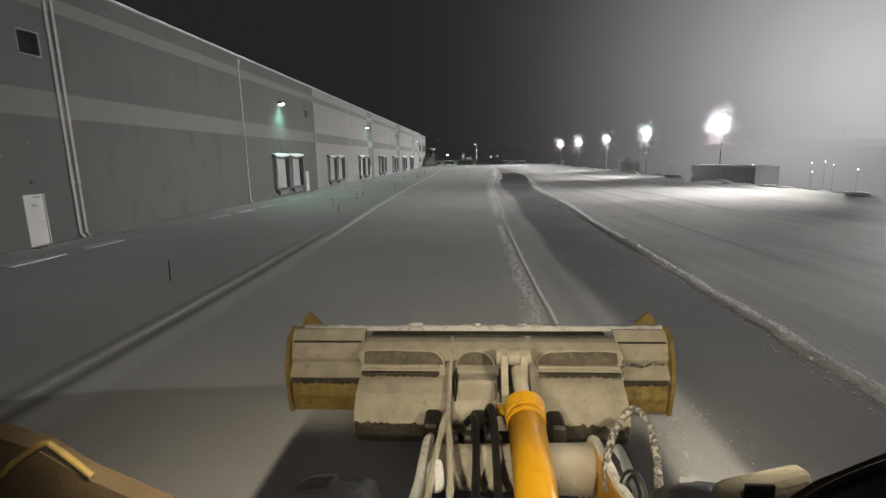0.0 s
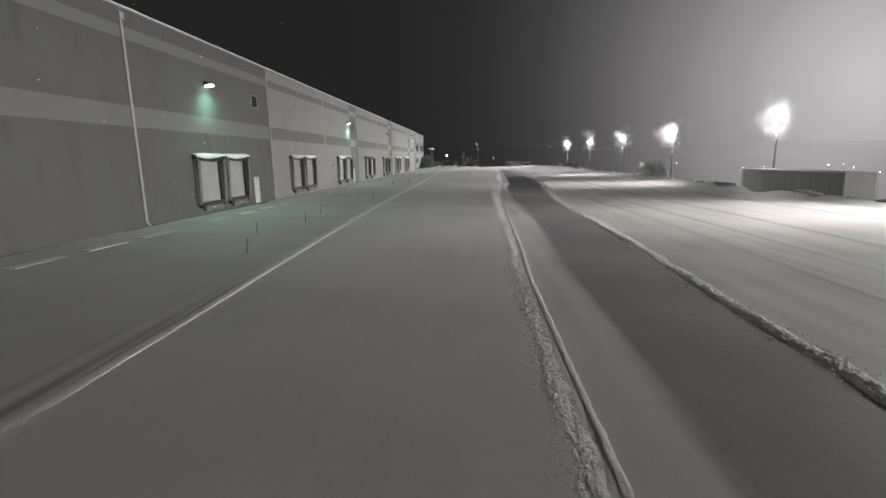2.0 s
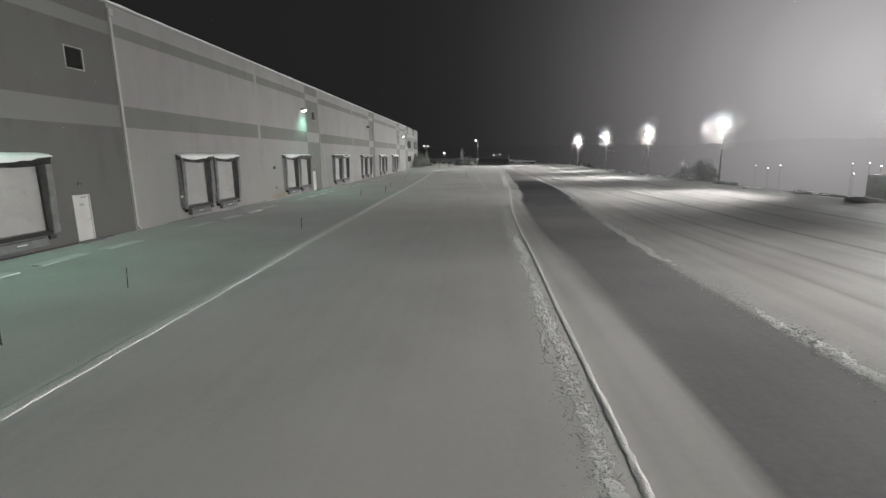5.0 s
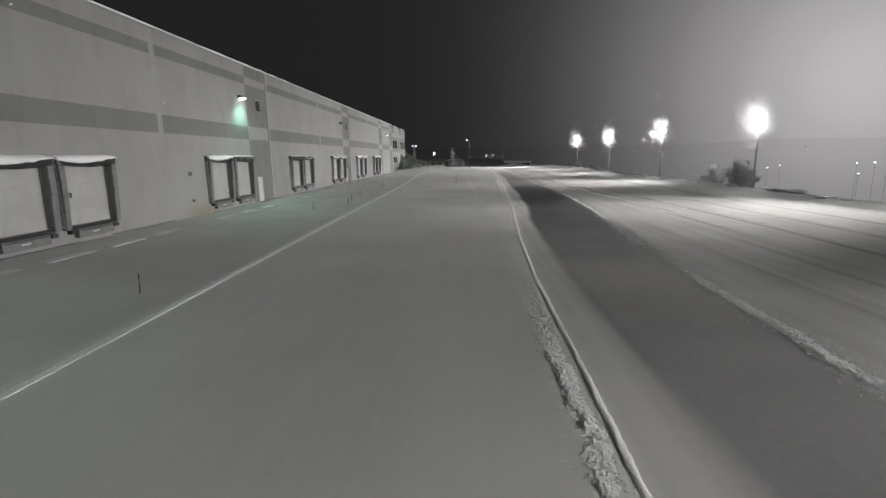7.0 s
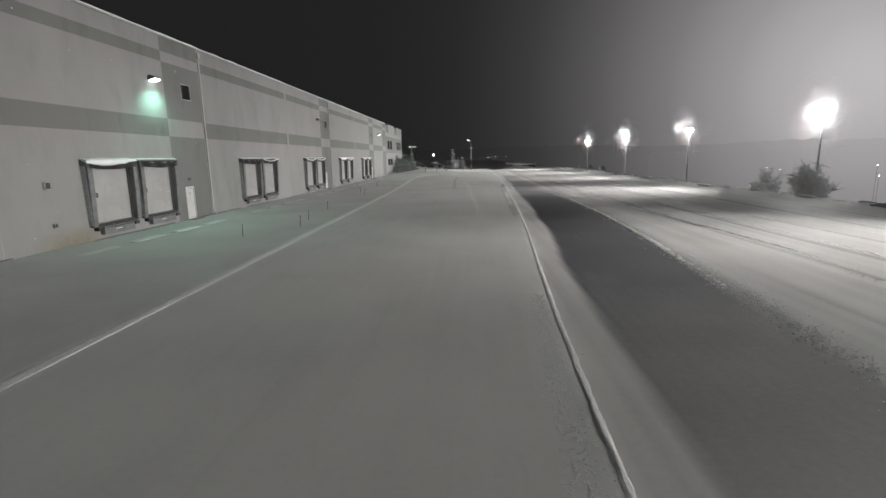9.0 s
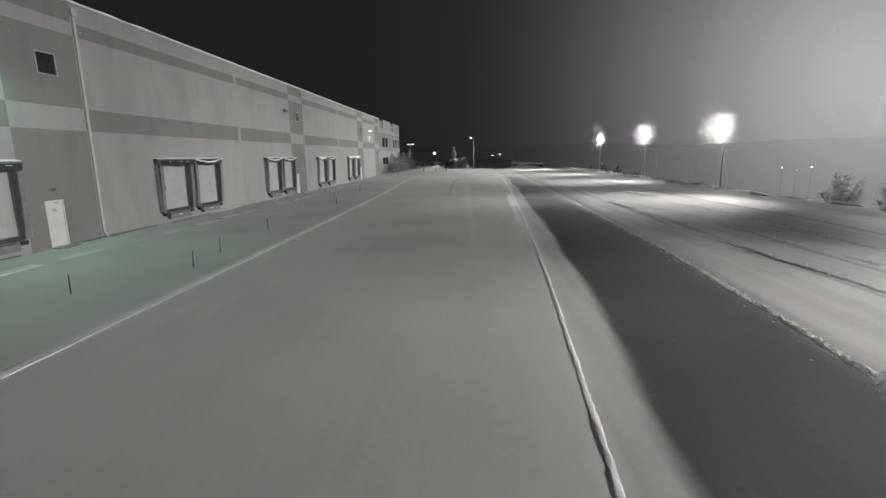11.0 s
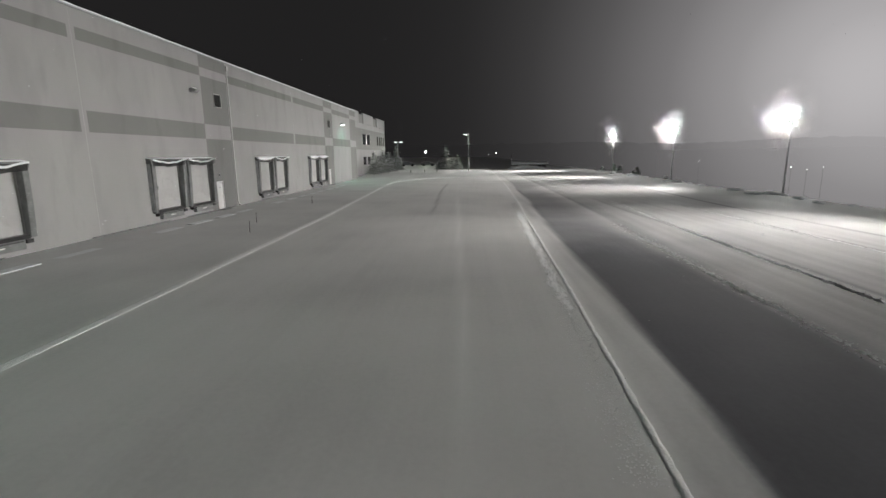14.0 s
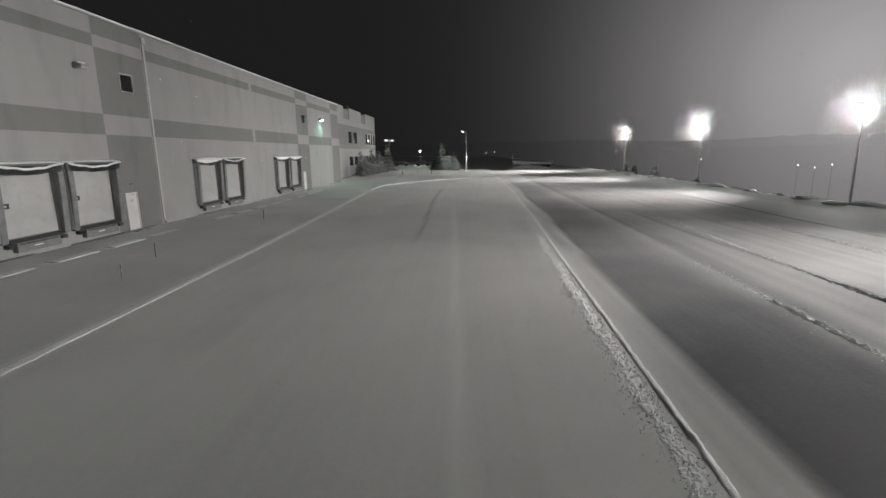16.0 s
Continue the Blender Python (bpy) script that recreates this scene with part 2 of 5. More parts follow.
# ---- ground: one sheet with scraped strips, ridges and banks ----
LEFT_Y = [-60, 0, 10, 30, 45, 60, 90, 105, 120, 133, 141]
LEFT_X = [-6.0, -6.1, -6.4, -7.3, -7.7, -8.0, -8.4, -8.7, -9.3, -9.9, -10.2]
MID_Y = [-60, 5, 12, 22, 28, 38, 46, 53, 60, 67, 74, 81, 88, 95, 105, 113, 140, 170]
MID_X = [0.95, 0.9, 0.82, 0.85, 1.05, 1.22, 1.40, 1.48, 1.80, 2.25, 2.72, 3.12, 3.45, 3.72, 4.1, 4.5, 5.3, 5.6]
RIGHT_Y = [-60, 0, 8, 20, 26, 33, 45, 52, 60, 70, 80, 95, 120, 170]
RIGHT_X = [4.6, 4.75, 5.0, 5.2, 5.5, 5.75, 5.8, 6.2, 6.9, 7.8, 8.4, 8.7, 9.2, 9.6]
BANK_Y, BANK_X = [-60, 60, 100, 130, 180], [23.5, 23.5, 24.2, 24.6, 25.2]
WALL_X = -18.18


def smooth(a, b, v):
    t = np.clip((v - a) / (b - a), 0, 1)
    return t * t * (3 - 2 * t)


def axis_points(stops):
    """Grid lines: (start, end, step) stretches joined."""
    out = []
    for a, b, s in stops:
        out += list(np.arange(a, b, s))
    return np.array(out + [stops[-1][1]])


gx = axis_points([(-2400, -400, 400), (-400, -60, 34), (-60, -20, 4), (-20, -8.4, 0.2), (-8.4, -5.4, 0.1), (-5.4, -3, 0.2), (-3, -2.2, 0.05), (-2.2, 25, 0.2), (25, 36, 0.5), (36, 60, 3), (60, 400, 34), (400, 2400, 400)])
gy = axis_points([(-1200, -60, 190), (-60, -10, 5), (-10, 120, 0.45), (120, 176, 0.8), (176, 240, 4), (240, 600, 45), (600, 2400, 300)])
GX, GY = np.meshgrid(gx, gy)
crest = np.interp(GY, BANK_Y, BANK_X)
lot = smooth(crest + 1, crest - 1, GX) * smooth(176, 168, GY)
jit = np.vectorize(lambda a, b: noise.noise(Vector((a * 0.5, b * 0.09, 0))))(GX, GY)
jit2 = np.vectorize(lambda a, b: noise.noise(Vector((a * 2.6, b * 0.12, 4))))(GX, GY)
midx, rightx, leftx = np.interp(GY, MID_Y, MID_X), np.interp(GY, RIGHT_Y, RIGHT_X), np.interp(GY, LEFT_Y, LEFT_X)
soft_ = 0.15 + 0.45 * smooth(48, 72, GY) + 1.2 * smooth(88, 105, GY)
edge_ = np.interp(GY, [20, 28, 36, 50, 60, 66, 72, 80, 95, 118], [1.3, 1.45, 1.4, 1.1, 1.12, 1.1, 1.18, 1.25, 1.2, 1.1])
scraped = smooth(midx + edge_ - 0.15, midx + edge_ + 0.2, GX + 0.25 * jit + 0.12 * jit2) * smooth(rightx + soft_, rightx - soft_, GX) * smooth(175, 120, GY)
cover = 0.84 - np.interp(GY, [0, 20, 32, 42, 54, 68, 82, 92, 104], [0.40, 0.46, 0.50, 0.42, 0.33, 0.76, 0.80, 0.62, 0.44]) * scraped
beyond = smooth(rightx, rightx + 0.3, GX) * smooth(24, 18, GX)
cover -= beyond * (0.15 + 0.10 * smooth(55, 90, GY) + 0.09 * jit2)
mids = smooth(leftx, leftx + 0.3, GX) * smooth(midx, midx - 0.8, GX)
cover -= mids * (0.04 + 0.03 * jit2)
cover -= smooth(leftx, leftx - 0.3, GX) * 0.10
cover -= smooth(midx + 0.1, midx + 0.3, GX) * smooth(midx + 1.6, midx + 1.0, GX) * (0.07 + 0.16 * jit2)
cover = np.where(lot > 0.01, np.clip(cover, 0.04, 1.0), 0.8)
bend_ = np.vectorize(lambda b: noise.noise(Vector((3, b * 0.05, 1))))(GY)
for line_x, y0, y1, depth in ((8.8, 10, 60, 0.22), (10.9, 28, 62, 0.28), (11.7, 58, 114, 0.3), (13.9, 25, 86, 0.4), (16.6, 50, 112, 0.3), (19.5, 30, 130, 0.4), (22.6, 45, 100, 0.3)):
    near = np.exp(-((GX - line_x - 0.5 * bend_) / 0.13) ** 2) * smooth(y0 - 6, y0 + 6, GY) * smooth(y1 + 8, y1 - 8, GY)
    cover -= near * depth * 0.75
cover = np.clip(cover, 0.03, 1.0)
cover += 0.40 * np.exp(-((GX - leftx) / 0.20) ** 2) * (GY < 141) + 0.30 * np.exp(-((GX - midx - 0.2) / 0.12) ** 2)
cover -= 0.40 * np.exp(-((GX - leftx + 0.40 + 0.08 * jit) / 0.12) ** 2) * smooth(26, 10, GY) * (0.8 + 0.6 * jit2)
cover -= 0.20 * np.exp(-((GX - leftx + 0.95 + 0.08 * jit) / 0.10) ** 2) * smooth(24, 8, GY)
cover += 0.22 * np.exp(-((GX - leftx + 0.70 + 0.06 * jit) / 0.10) ** 2) * smooth(26, 10, GY)
track = np.interp(GY, [60, 87, 96, 109, 125], [0.9, 0.58, 0.27, 0.0, -0.5])
cover += 0.16 * np.exp(-((GX - track) / 0.16) ** 2) * smooth(76, 86, GY) * smooth(128, 112, GY)
cover -= 0.22 * np.exp(-((GX + 2.1 + 0.4 * bend_) / 0.14) ** 2) * smooth(104, 112, GY) * smooth(150, 132, GY)
cover += 0.35 * smooth(1.55, 1.75, GX + 0.25 * jit2) * smooth(2.5, 2.1, GX + 0.25 * jit2) * smooth(2.3, 1.0, GY)
# bare lane that the bucket has just scraped
cover -= 0.9 * smooth(-2.72, -2.58, GX + 0.05 * jit2) * smooth(1.7, 1.4, GX) * smooth(2.3, 1.9, GY)
cover = np.clip(cover, 0.03, 1.0)
cover = np.where(GX > 31, 0.75 + 0.25 * jit, cover)
# driveway through the bank
drive = smooth(51.6, 52.8, GY) * smooth(57.8, 56.6, GY)
cover = np.where(GX > 27, cover - 0.45 * drive, cover)
level = 1 - np.exp(-((GX - midx - 0.1) / 0.5) ** 2) - np.exp(-((GX - leftx) / 0.5) ** 2)
GZ = (0.003 * jit2 + 0.008 * jit) * lot * level - 0.006 * scraped
bank = smooth(crest - 0.7, crest + 1.2, GX) * smooth(230, 200, GY)
GZ += bank * (0.26 + 0.07 * np.vectorize(lambda a, b: noise.noise(Vector((a * 0.25, b * 0.22, 9))))(GX, GY)) * smooth(70, 36, GX) * (1 - 0.9 * drive)
# behind the crest of the bank the land falls away
GZ -= (2.6 * smooth(crest + 1.6 - 1.2 * drive, crest + 5.0, GX) + 2.4 * smooth(32, 60, GX) + 0.15 * np.clip(GX - 31, 0, 190)) * smooth(1500, 600, GY)
apron = smooth(170, 173, GY) * smooth(-2.0, -4.5, GX) * smooth(320, 240, GY)
GZ += apron * 0.3
gverts = np.stack([GX, GY, GZ], -1).reshape(-1, 3)
nx_, ny_ = len(gx), len(gy)
ii = (np.arange(ny_ - 1)[:, None] * nx_ + np.arange(nx_ - 1)[None]).ravel()
gfaces = np.stack([ii, ii + 1, ii + nx_ + 1, ii + nx_], -1)
gme = bpy.data.meshes.new("ground")
gme.from_pydata(gverts.tolist(), [], gfaces.tolist())
gat = gme.attributes.new("cover", "FLOAT", "POINT")
gat.data.foreach_set("value", cover.ravel().astype(np.float32))
gme.polygons.foreach_set("use_smooth", [True] * len(gme.polygons))


def ground_material():
    m, nt, b = material("snowy_asphalt", 0.7)
    n, l = nt.nodes, nt.links
    at = n.new("ShaderNodeAttribute")
    at.attribute_name = "cover"
    tc, mp = n.new("ShaderNodeTexCoord"), n.new("ShaderNodeMapping")
    mp.inputs["Scale"].default_value = (4.0, 0.10, 1)
    l.new(tc.outputs["Object"], mp.inputs["Vector"])
    streak = n.new("ShaderNodeTexNoise")
    streak.inputs["Scale"].default_value, streak.inputs["Detail"].default_value = 1.3, 7
    l.new(mp.outputs[0], streak.inputs["Vector"])
    drift = n.new("ShaderNodeTexNoise")
    drift.inputs["Scale"].default_value, drift.inputs["Detail"].default_value = 0.22, 5
    l.new(tc.outputs["Object"], drift.inputs["Vector"])
    fine = n.new("ShaderNodeTexNoise")
    fine.inputs["Scale"].default_value, fine.inputs["Detail"].default_value = 9.0, 6
    l.new(tc.outputs["Object"], fine.inputs["Vector"])
    add1, add2, add3 = (n.new("ShaderNodeMath") for _ in range(3))
    for a_, k_ in ((add1, 0.05), (add2, 0.30), (add3, 0.10)):
        a_.operation = "MULTIPLY_ADD"
        a_.inputs[1].default_value = k_
    off = n.new("ShaderNodeMath")
    off.operation = "SUBTRACT"
    off.inputs[1].default_value = 0.225
    l.new(at.outputs["Fac"], add1.inputs[2])
    l.new(streak.outputs["Fac"], add1.inputs[0])
    l.new(drift.outputs["Fac"], add2.inputs[0])
    l.new(add1.outputs[0], add2.inputs[2])
    l.new(fine.outputs["Fac"], add3.inputs[0])
    l.new(add2.outputs[0], add3.inputs[2])
    l.new(add3.outputs[0], off.inputs[0])
    ramp = n.new("ShaderNodeValToRGB")
    e = ramp.color_ramp.elements
    e[0].position, e[0].color = 0.0, (0.055, 0.055, 0.066, 1)
    e[1].position, e[1].color = 1.0, (0.78, 0.78, 0.775, 1)
    for p_, c_ in ((0.2, (0.11, 0.11, 0.125, 1)), (0.5, (0.36, 0.36, 0.368, 1)), (0.8, (0.66, 0.66, 0.655, 1))):
        k = e.new(p_)
        k.color = c_
    l.new(off.outputs[0], ramp.inputs["Fac"])
    l.new(ramp.outputs["Color"], b.inputs["Base Color"])
    rr = n.new("ShaderNodeMapRange")
    rr.inputs["To Min"].default_value, rr.inputs["To Max"].default_value = 0.57, 0.67
    b.inputs["Specular IOR Level"].default_value = 0.5
    l.new(off.outputs[0], rr.inputs["Value"])
    l.new(rr.outputs[0], b.inputs["Roughness"])
    bp = n.new("ShaderNodeBump")
    bp.inputs["Strength"].default_value, bp.inputs["Distance"].default_value = 0.04, 0.02
    l.new(fine.outputs["Fac"], bp.inputs["Height"])
    bp2 = n.new("ShaderNodeBump")
    bp2.inputs["Strength"].default_value, bp2.inputs["Distance"].default_value = 0.015, 0.02
    l.new(streak.outputs["Fac"], bp2.inputs["Height"])
    l.new(bp.outputs[0], bp2.inputs["Normal"])
    l.new(bp2.outputs[0], b.inputs["Normal"])
    return m


gme.materials.append(ground_material())
tagged(new("ground", gme), "snow-covered asphalt lot with scraped strips and plough marks", "ground", kind="structure")


# ---- warehouse: tilt-up panels with painted bands ----
ROOF_Z, WALL_T = 11.05, 0.24
BANDS = [0.0, 5.25, 6.3, 9.6, 10.2, ROOF_Z]
ACCENTS = [(47.0, 51.0), (78.6, 82.6), (109.6, 113.4), (139.2, 143.1), (153.2, 157.2)]
JOINTS = [-30.6, -14.2, 1.4, 17.2, 34.0, 51.0, 66.9, 82.6, 98.4, 113.4, 127.8, 143.1, 157.2]
DOCK_PAIRS = [38.7, 54.9, 71.1, 87.1, 102.4, 117.2, 131.6]
DOCK_STEP, DOCK_OPEN, DOCK_Z0, DOCK_Z1 = 3.72, 2.86, 0.82, 3.55
DOOR_YS = [14.6, 47.25, 79.6, 110.4, 140.3]
VENT_YS = [15.5, 48.0, 80.3, 111.2, 141.0]
DARK_END = 51.0
NOTCHES = [(66.66, 67.14), (98.16, 98.64), (127.56, 128.04)]

docks = [p + 0.25 + k * DOCK_STEP + 0.30 for p in DOCK_PAIRS for k in (0, 1)]
holes = [(y, y + DOCK_OPEN, DOCK_Z0, DOCK_Z1) for y in docks] + [(y, y + 0.98, 0.0, 2.13) for y in DOOR_YS] + [(y, y + 1.06, 7.6, 8.58) for y in VENT_YS]

warehouse = thing("warehouse", "long white and grey tilt-up concrete warehouse with painted bands", "warehouse")


def wall_paint(y, z):
    """Material slot at a place of the face: 0 white, 1 grey, 2 dark, 3 light."""
    band = 5.25 < z < 6.3 or 9.6 < z < 10.2
    if y < DARK_END:
        return 3 if band else 2
    if any(a < y < b for a, b in NOTCHES):
        return 0
    accent = any(a < y < b for a, b in ACCENTS)
    return (0 if accent else 1) if band else (1 if accent else 0)


def wall_panel(y0, y1):
    """One concrete panel, its openings cut through, its bands painted."""
    mine = [h for h in holes if h[0] >= y0 - 0.01 and h[1] <= y1 + 0.01]
    ys = sorted({y0, y1} | {v for h in mine for v in h[:2]} | {v for a in ACCENTS + NOTCHES for v in a if y0 < v < y1})
    zs = sorted(set(BANDS) | {v for h in mine for v in h[2:]})
    bm = bmesh.new()
    grid = {}

    def vert(x, y, z):
        key = (round(x, 4), round(y, 4), round(z, 4))
        if key not in grid:
            grid[key] = bm.verts.new(key)
        return grid[key]

    def solid(i, j):
        if not (0 <= i < len(ys) - 1 and 0 <= j < len(zs) - 1):
            return False
        cy, cz = (ys[i] + ys[i + 1]) / 2, (zs[j] + zs[j + 1]) / 2
        return not any(h[0] < cy < h[1] and h[2] < cz < h[3] for h in mine)

    xf, xb = WALL_X, WALL_X - WALL_T
    for i in range(len(ys) - 1):
        for j in range(len(zs) - 1):
            if not solid(i, j):
                continue
            a, b, c, d = ys[i], ys[i + 1], zs[j], zs[j + 1]
            slot = wall_paint((a + b) / 2, (c + d) / 2)
            made = [((xf, a, c), (xf, b, c), (xf, b, d), (xf, a, d)), ((xb, a, c), (xb, a, d), (xb, b, d), (xb, b, c))]
            if not solid(i - 1, j):
                made.append(((xf, a, c), (xf, a, d), (xb, a, d), (xb, a, c)))
            if not solid(i + 1, j):
                made.append(((xf, b, c), (xb, b, c), (xb, b, d), (xf, b, d)))
            if not solid(i, j - 1):
                made.append(((xf, a, c), (xb, a, c), (xb, b, c), (xf, b, c)))
            if not solid(i, j + 1):
                made.append(((xf, a, d), (xf, b, d), (xb, b, d), (xb, a, d)))
            for quad in made:
                f = bm.faces.new([vert(*q) for q in quad])
                f.material_index = slot
    bmesh.ops.recalc_face_normals(bm, faces=bm.faces[:])
    return bm


for y0, y1 in zip(JOINTS, JOINTS[1:]):
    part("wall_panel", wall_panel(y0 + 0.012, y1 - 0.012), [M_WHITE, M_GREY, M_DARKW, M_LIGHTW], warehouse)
    part("joint", boxed(WALL_X - 0.2, y1 - 0.0115, 0, WALL_X - 0.003, y1 + 0.0115, ROOF_Z), M_JOINT, warehouse)
    cope = bmesh.new()
    box(cope, WALL_X - 0.34, y0 + 0.005, ROOF_Z + 0.003, WALL_X + 0.07, y1 - 0.005, ROOF_Z + 0.09, 0.012)
    part("coping", cope, M_STEEL, warehouse, "metal coping on the parapet")
    sn = bmesh.new()
    steps = int((y1 - y0) / 0.5)
    rows_ = []
    for k in range(steps + 1):
        yy = y0 + 0.01 + (y1 - y0 - 0.02) * k / steps
        hgt = 0.09 + 0.04 * noise.noise(Vector((0, yy * 0.7, 0)))
        lip = 0.05 + 0.03 * noise.noise(Vector((5, yy * 1.3, 0)))
        rows_.append([sn.verts.new((WALL_X + xo, yy, ROOF_Z + 0.093 + zo)) for xo, zo in ((-0.33, 0.0), (-0.27, hgt), (-0.02, hgt * 1.05), (lip, hgt * 0.5), (lip, 0.0))])
    for a, b in zip(rows_, rows_[1:]):
        for k in range(4):
            sn.faces.new((a[k], a[k + 1], b[k + 1], b[k]))
    part("snow_cap", sn, M_SNOW, warehouse, "snow lying on the parapet", True)
rf = boxed(WALL_X - 60, JOINTS[0], ROOF_Z - 0.9, WALL_X - WALL_T - 0.01, JOINTS[-1], ROOF_Z - 0.7)
part("roof", rf, M_SNOW, warehouse, "flat snow-covered roof")
part("end_wall", boxed(WALL_X - 60, JOINTS[-1] - 0.24, 0, WALL_X - WALL_T - 0.02, JOINTS[-1], ROOF_Z), M_WHITE, warehouse)
part("end_wall", boxed(WALL_X - 60, JOINTS[0], 0, WALL_X - WALL_T - 0.02, JOINTS[0] + 0.24, ROOF_Z), M_DARKW, warehouse)
part("back_wall", boxed(WALL_X - 60.3, JOINTS[0], 0, WALL_X - 60.02, JOINTS[-1], ROOF_Z), M_DARKW, warehouse)
part("inner_wall", boxed(WALL_X - 1.6, JOINTS[0] + 0.3, 0.0, WALL_X - 1.4, JOINTS[-1] - 0.3, ROOF_Z - 1.0), M_DARKMETAL, warehouse)


def downspout(y, double=False):
    bm = bmesh.new()
    for k in range(2 if double else 1):
        yy = y + 0.34 * k - (0.17 if double else 0)
        box(bm, WALL_X + 0.004, yy - 0.085, 0.25, WALL_X + 0.055, yy + 0.085, ROOF_Z - 0.55, 0.012)
        box(bm, WALL_X + 0.004, yy - 0.16, ROOF_Z - 0.55, WALL_X + 0.12, yy + 0.16, ROOF_Z - 0.2, 0.015)
        prism(bm, [(WALL_X + 0.01, 0.25), (WALL_X + 0.055, 0.25), (WALL_X + 0.22, 0.08), (WALL_X + 0.17, 0.02)], "y", yy - 0.08, yy + 0.08)
        for zz in (2.5, 5.2, 8.0):
            box(bm, WALL_X + 0.003, yy - 0.12, zz, WALL_X + 0.062, yy + 0.12, zz + 0.05)
    return bm


for y, dbl in ((17.25, True), (34.0, False), (51.12, False), (82.75, False), (113.55, False), (-14.2, False), (1.4, False)):
    part("downspout", downspout(y, dbl), M_JOINT, warehouse, "painted metal rainwater downspout")


# broken dark strips along the foot of the wall
rnd = random.Random(4)
strip_y = 10.0
while strip_y < 150:
    run = rnd.uniform(2.5, 7.0)
    part("foot_strip", boxed(WALL_X + 0.003, strip_y, -0.05, WALL_X + 0.05, strip_y + run, rnd.uniform(0.04, 0.075)), M_DARKMETAL, warehouse, "dark strip along the foot of the wall")
    strip_y += run + rnd.uniform(0.8, 5.0)
for y, z, s in ((69.3, 2.79, 0.14), (69.4, 1.04, 0.09), (15.1, 2.62, 0.07), (47.7, 2.62, 0.07), (80.1, 2.62, 0.07), (110.9, 2.62, 0.07)):
    ub = thing("outlet_box", "small grey utility box on the wall", "utility box", "utility boxes on the wall")
    part("box", boxed(0.003, -s, -s * 1.1, 0.11, s, s * 1.1, 0.012), M_STEEL, ub)
    part("cover_plate", boxed(0.112, -s * 0.8, -s * 0.9, 0.122, s * 0.8, s * 0.9, 0.004), M_DARKMETAL, ub)
    ub.matrix_world = pose(WALL_X, y, z)


# ---- loading docks ----
def loading_dock(style):
    """A dock with its door, padded shelter, head and leveller; origin at the foot of the wall, opening centre.
    style: laden (snow slumped over the head), garland (a hanging roll of snow) or bare."""
    words = {"laden": "closed white dock door in a dark padded shelter under slumped snow", "garland": "closed white dock door in a dark shelter hung with rolled snow", "bare": "closed white dock door in a dark padded shelter swept bare"}
    d = thing("loading_dock", words[style], "loading dock", "loading docks along the warehouse")
    h = DOCK_OPEN / 2
    door = bmesh.new()
    nsec = 5
    for k in range(nsec):
        z0 = DOCK_Z0 + (DOCK_Z1 - DOCK_Z0) * k / nsec
        z1 = DOCK_Z0 + (DOCK_Z1 - DOCK_Z0) * (k + 1) / nsec
        box(door, -0.16, -h + 0.004, z0 + 0.001, -0.10, h - 0.004, z1 - 0.001, 0.003)
    dp = part("door", door, M_DOOR, d, "white sectional overhead door")
    latch = part("latch_box", boxed(-0.099, -h + 0.02, 2.06, -0.02, -h + 0.58, 2.28, 0.012), M_RUBBER, dp, "black latch box")
    part("plate", boxed(-0.0195, -h + 0.22, 2.13, -0.012, -h + 0.44, 2.20), M_DOOR, latch, "bright metal plate")
    for s in (-1, 1):
        pad = bmesh.new()
        y0, y1 = sorted((s * (h - 0.02), s * (h + 0.30)))
        # front face leans in towards the foot
        prism(pad, [(0.004, 0.64), (0.24, 0.68), (0.32, 2.2), (0.34, 3.60), (0.004, 3.60)], "y", y0, y1)
        bmesh.ops.bevel(pad, geom=pad.edges[:], offset=0.035, segments=2, profile=0.5, affect="EDGES")
        rough_up(pad, 0.016, 1.8)
        sp = part("side_pad", pad, M_PAD, d, "dark vinyl side pad with a worn face")
        for k in range(7):
            zz = 0.98 + k * 0.38
            lean = 0.24 + 0.08 * min(1, (zz - 0.78) / 1.42)
            part("pleat", boxed(lean - 0.02, y0 + 0.05, zz, lean + 0.022, y1 - 0.05, zz + 0.05, 0.008), M_PAD, sp)
        part("edge_strip", boxed(0.0035, s * (h + 0.315) - 0.012, 0.75, 0.22, s * (h + 0.315) + 0.012, 3.58, 0.004), M_STEEL, sp, "pale metal edge strip")
        part("corner_bumper", boxed(0.0035, s * (h - 0.10) - 0.17, 0.46, 0.26, s * (h - 0.10) + 0.17, 0.635, 0.02), M_RUBBER, d, "black rubber corner bumper")
    hd = bmesh.new()
    prism(hd, [(0.004, 3.603), (0.34, 3.603), (0.35, 3.78), (0.30, 3.86), (0.004, 3.92)], "y", -h - 0.36, h + 0.36)
    bmesh.ops.bevel(hd, geom=hd.edges[:], offset=0.03, segments=2, profile=0.5, affect="EDGES")
    rough_up(hd, 0.012, 2.0)
    part("head_pad", hd, M_PAD, d, "dark padded head")
    cur = bmesh.new()
    vs = []
    for k in range(19):
        u = -1 + 2 * k / 18
        sag = 3.40 + 0.10 * abs(u) ** 1.5 + 0.035 * noise.noise(Vector((u * 3, 2, len(style))))
        vs.append([cur.verts.new((0.358, u * (h + 0.27), 3.79)), cur.verts.new((0.372 + 0.03 * math.sin(u * 9), u * (h + 0.2), sag))])
    for a, b in zip(vs, vs[1:]):
        cur.faces.new((a[0], a[1], b[1], b[0]))
    bmesh.ops.solidify(cur, geom=cur.faces[:], thickness=0.012)
    part("head_curtain", cur, M_RUBBER, d, "sagging dark head curtain")
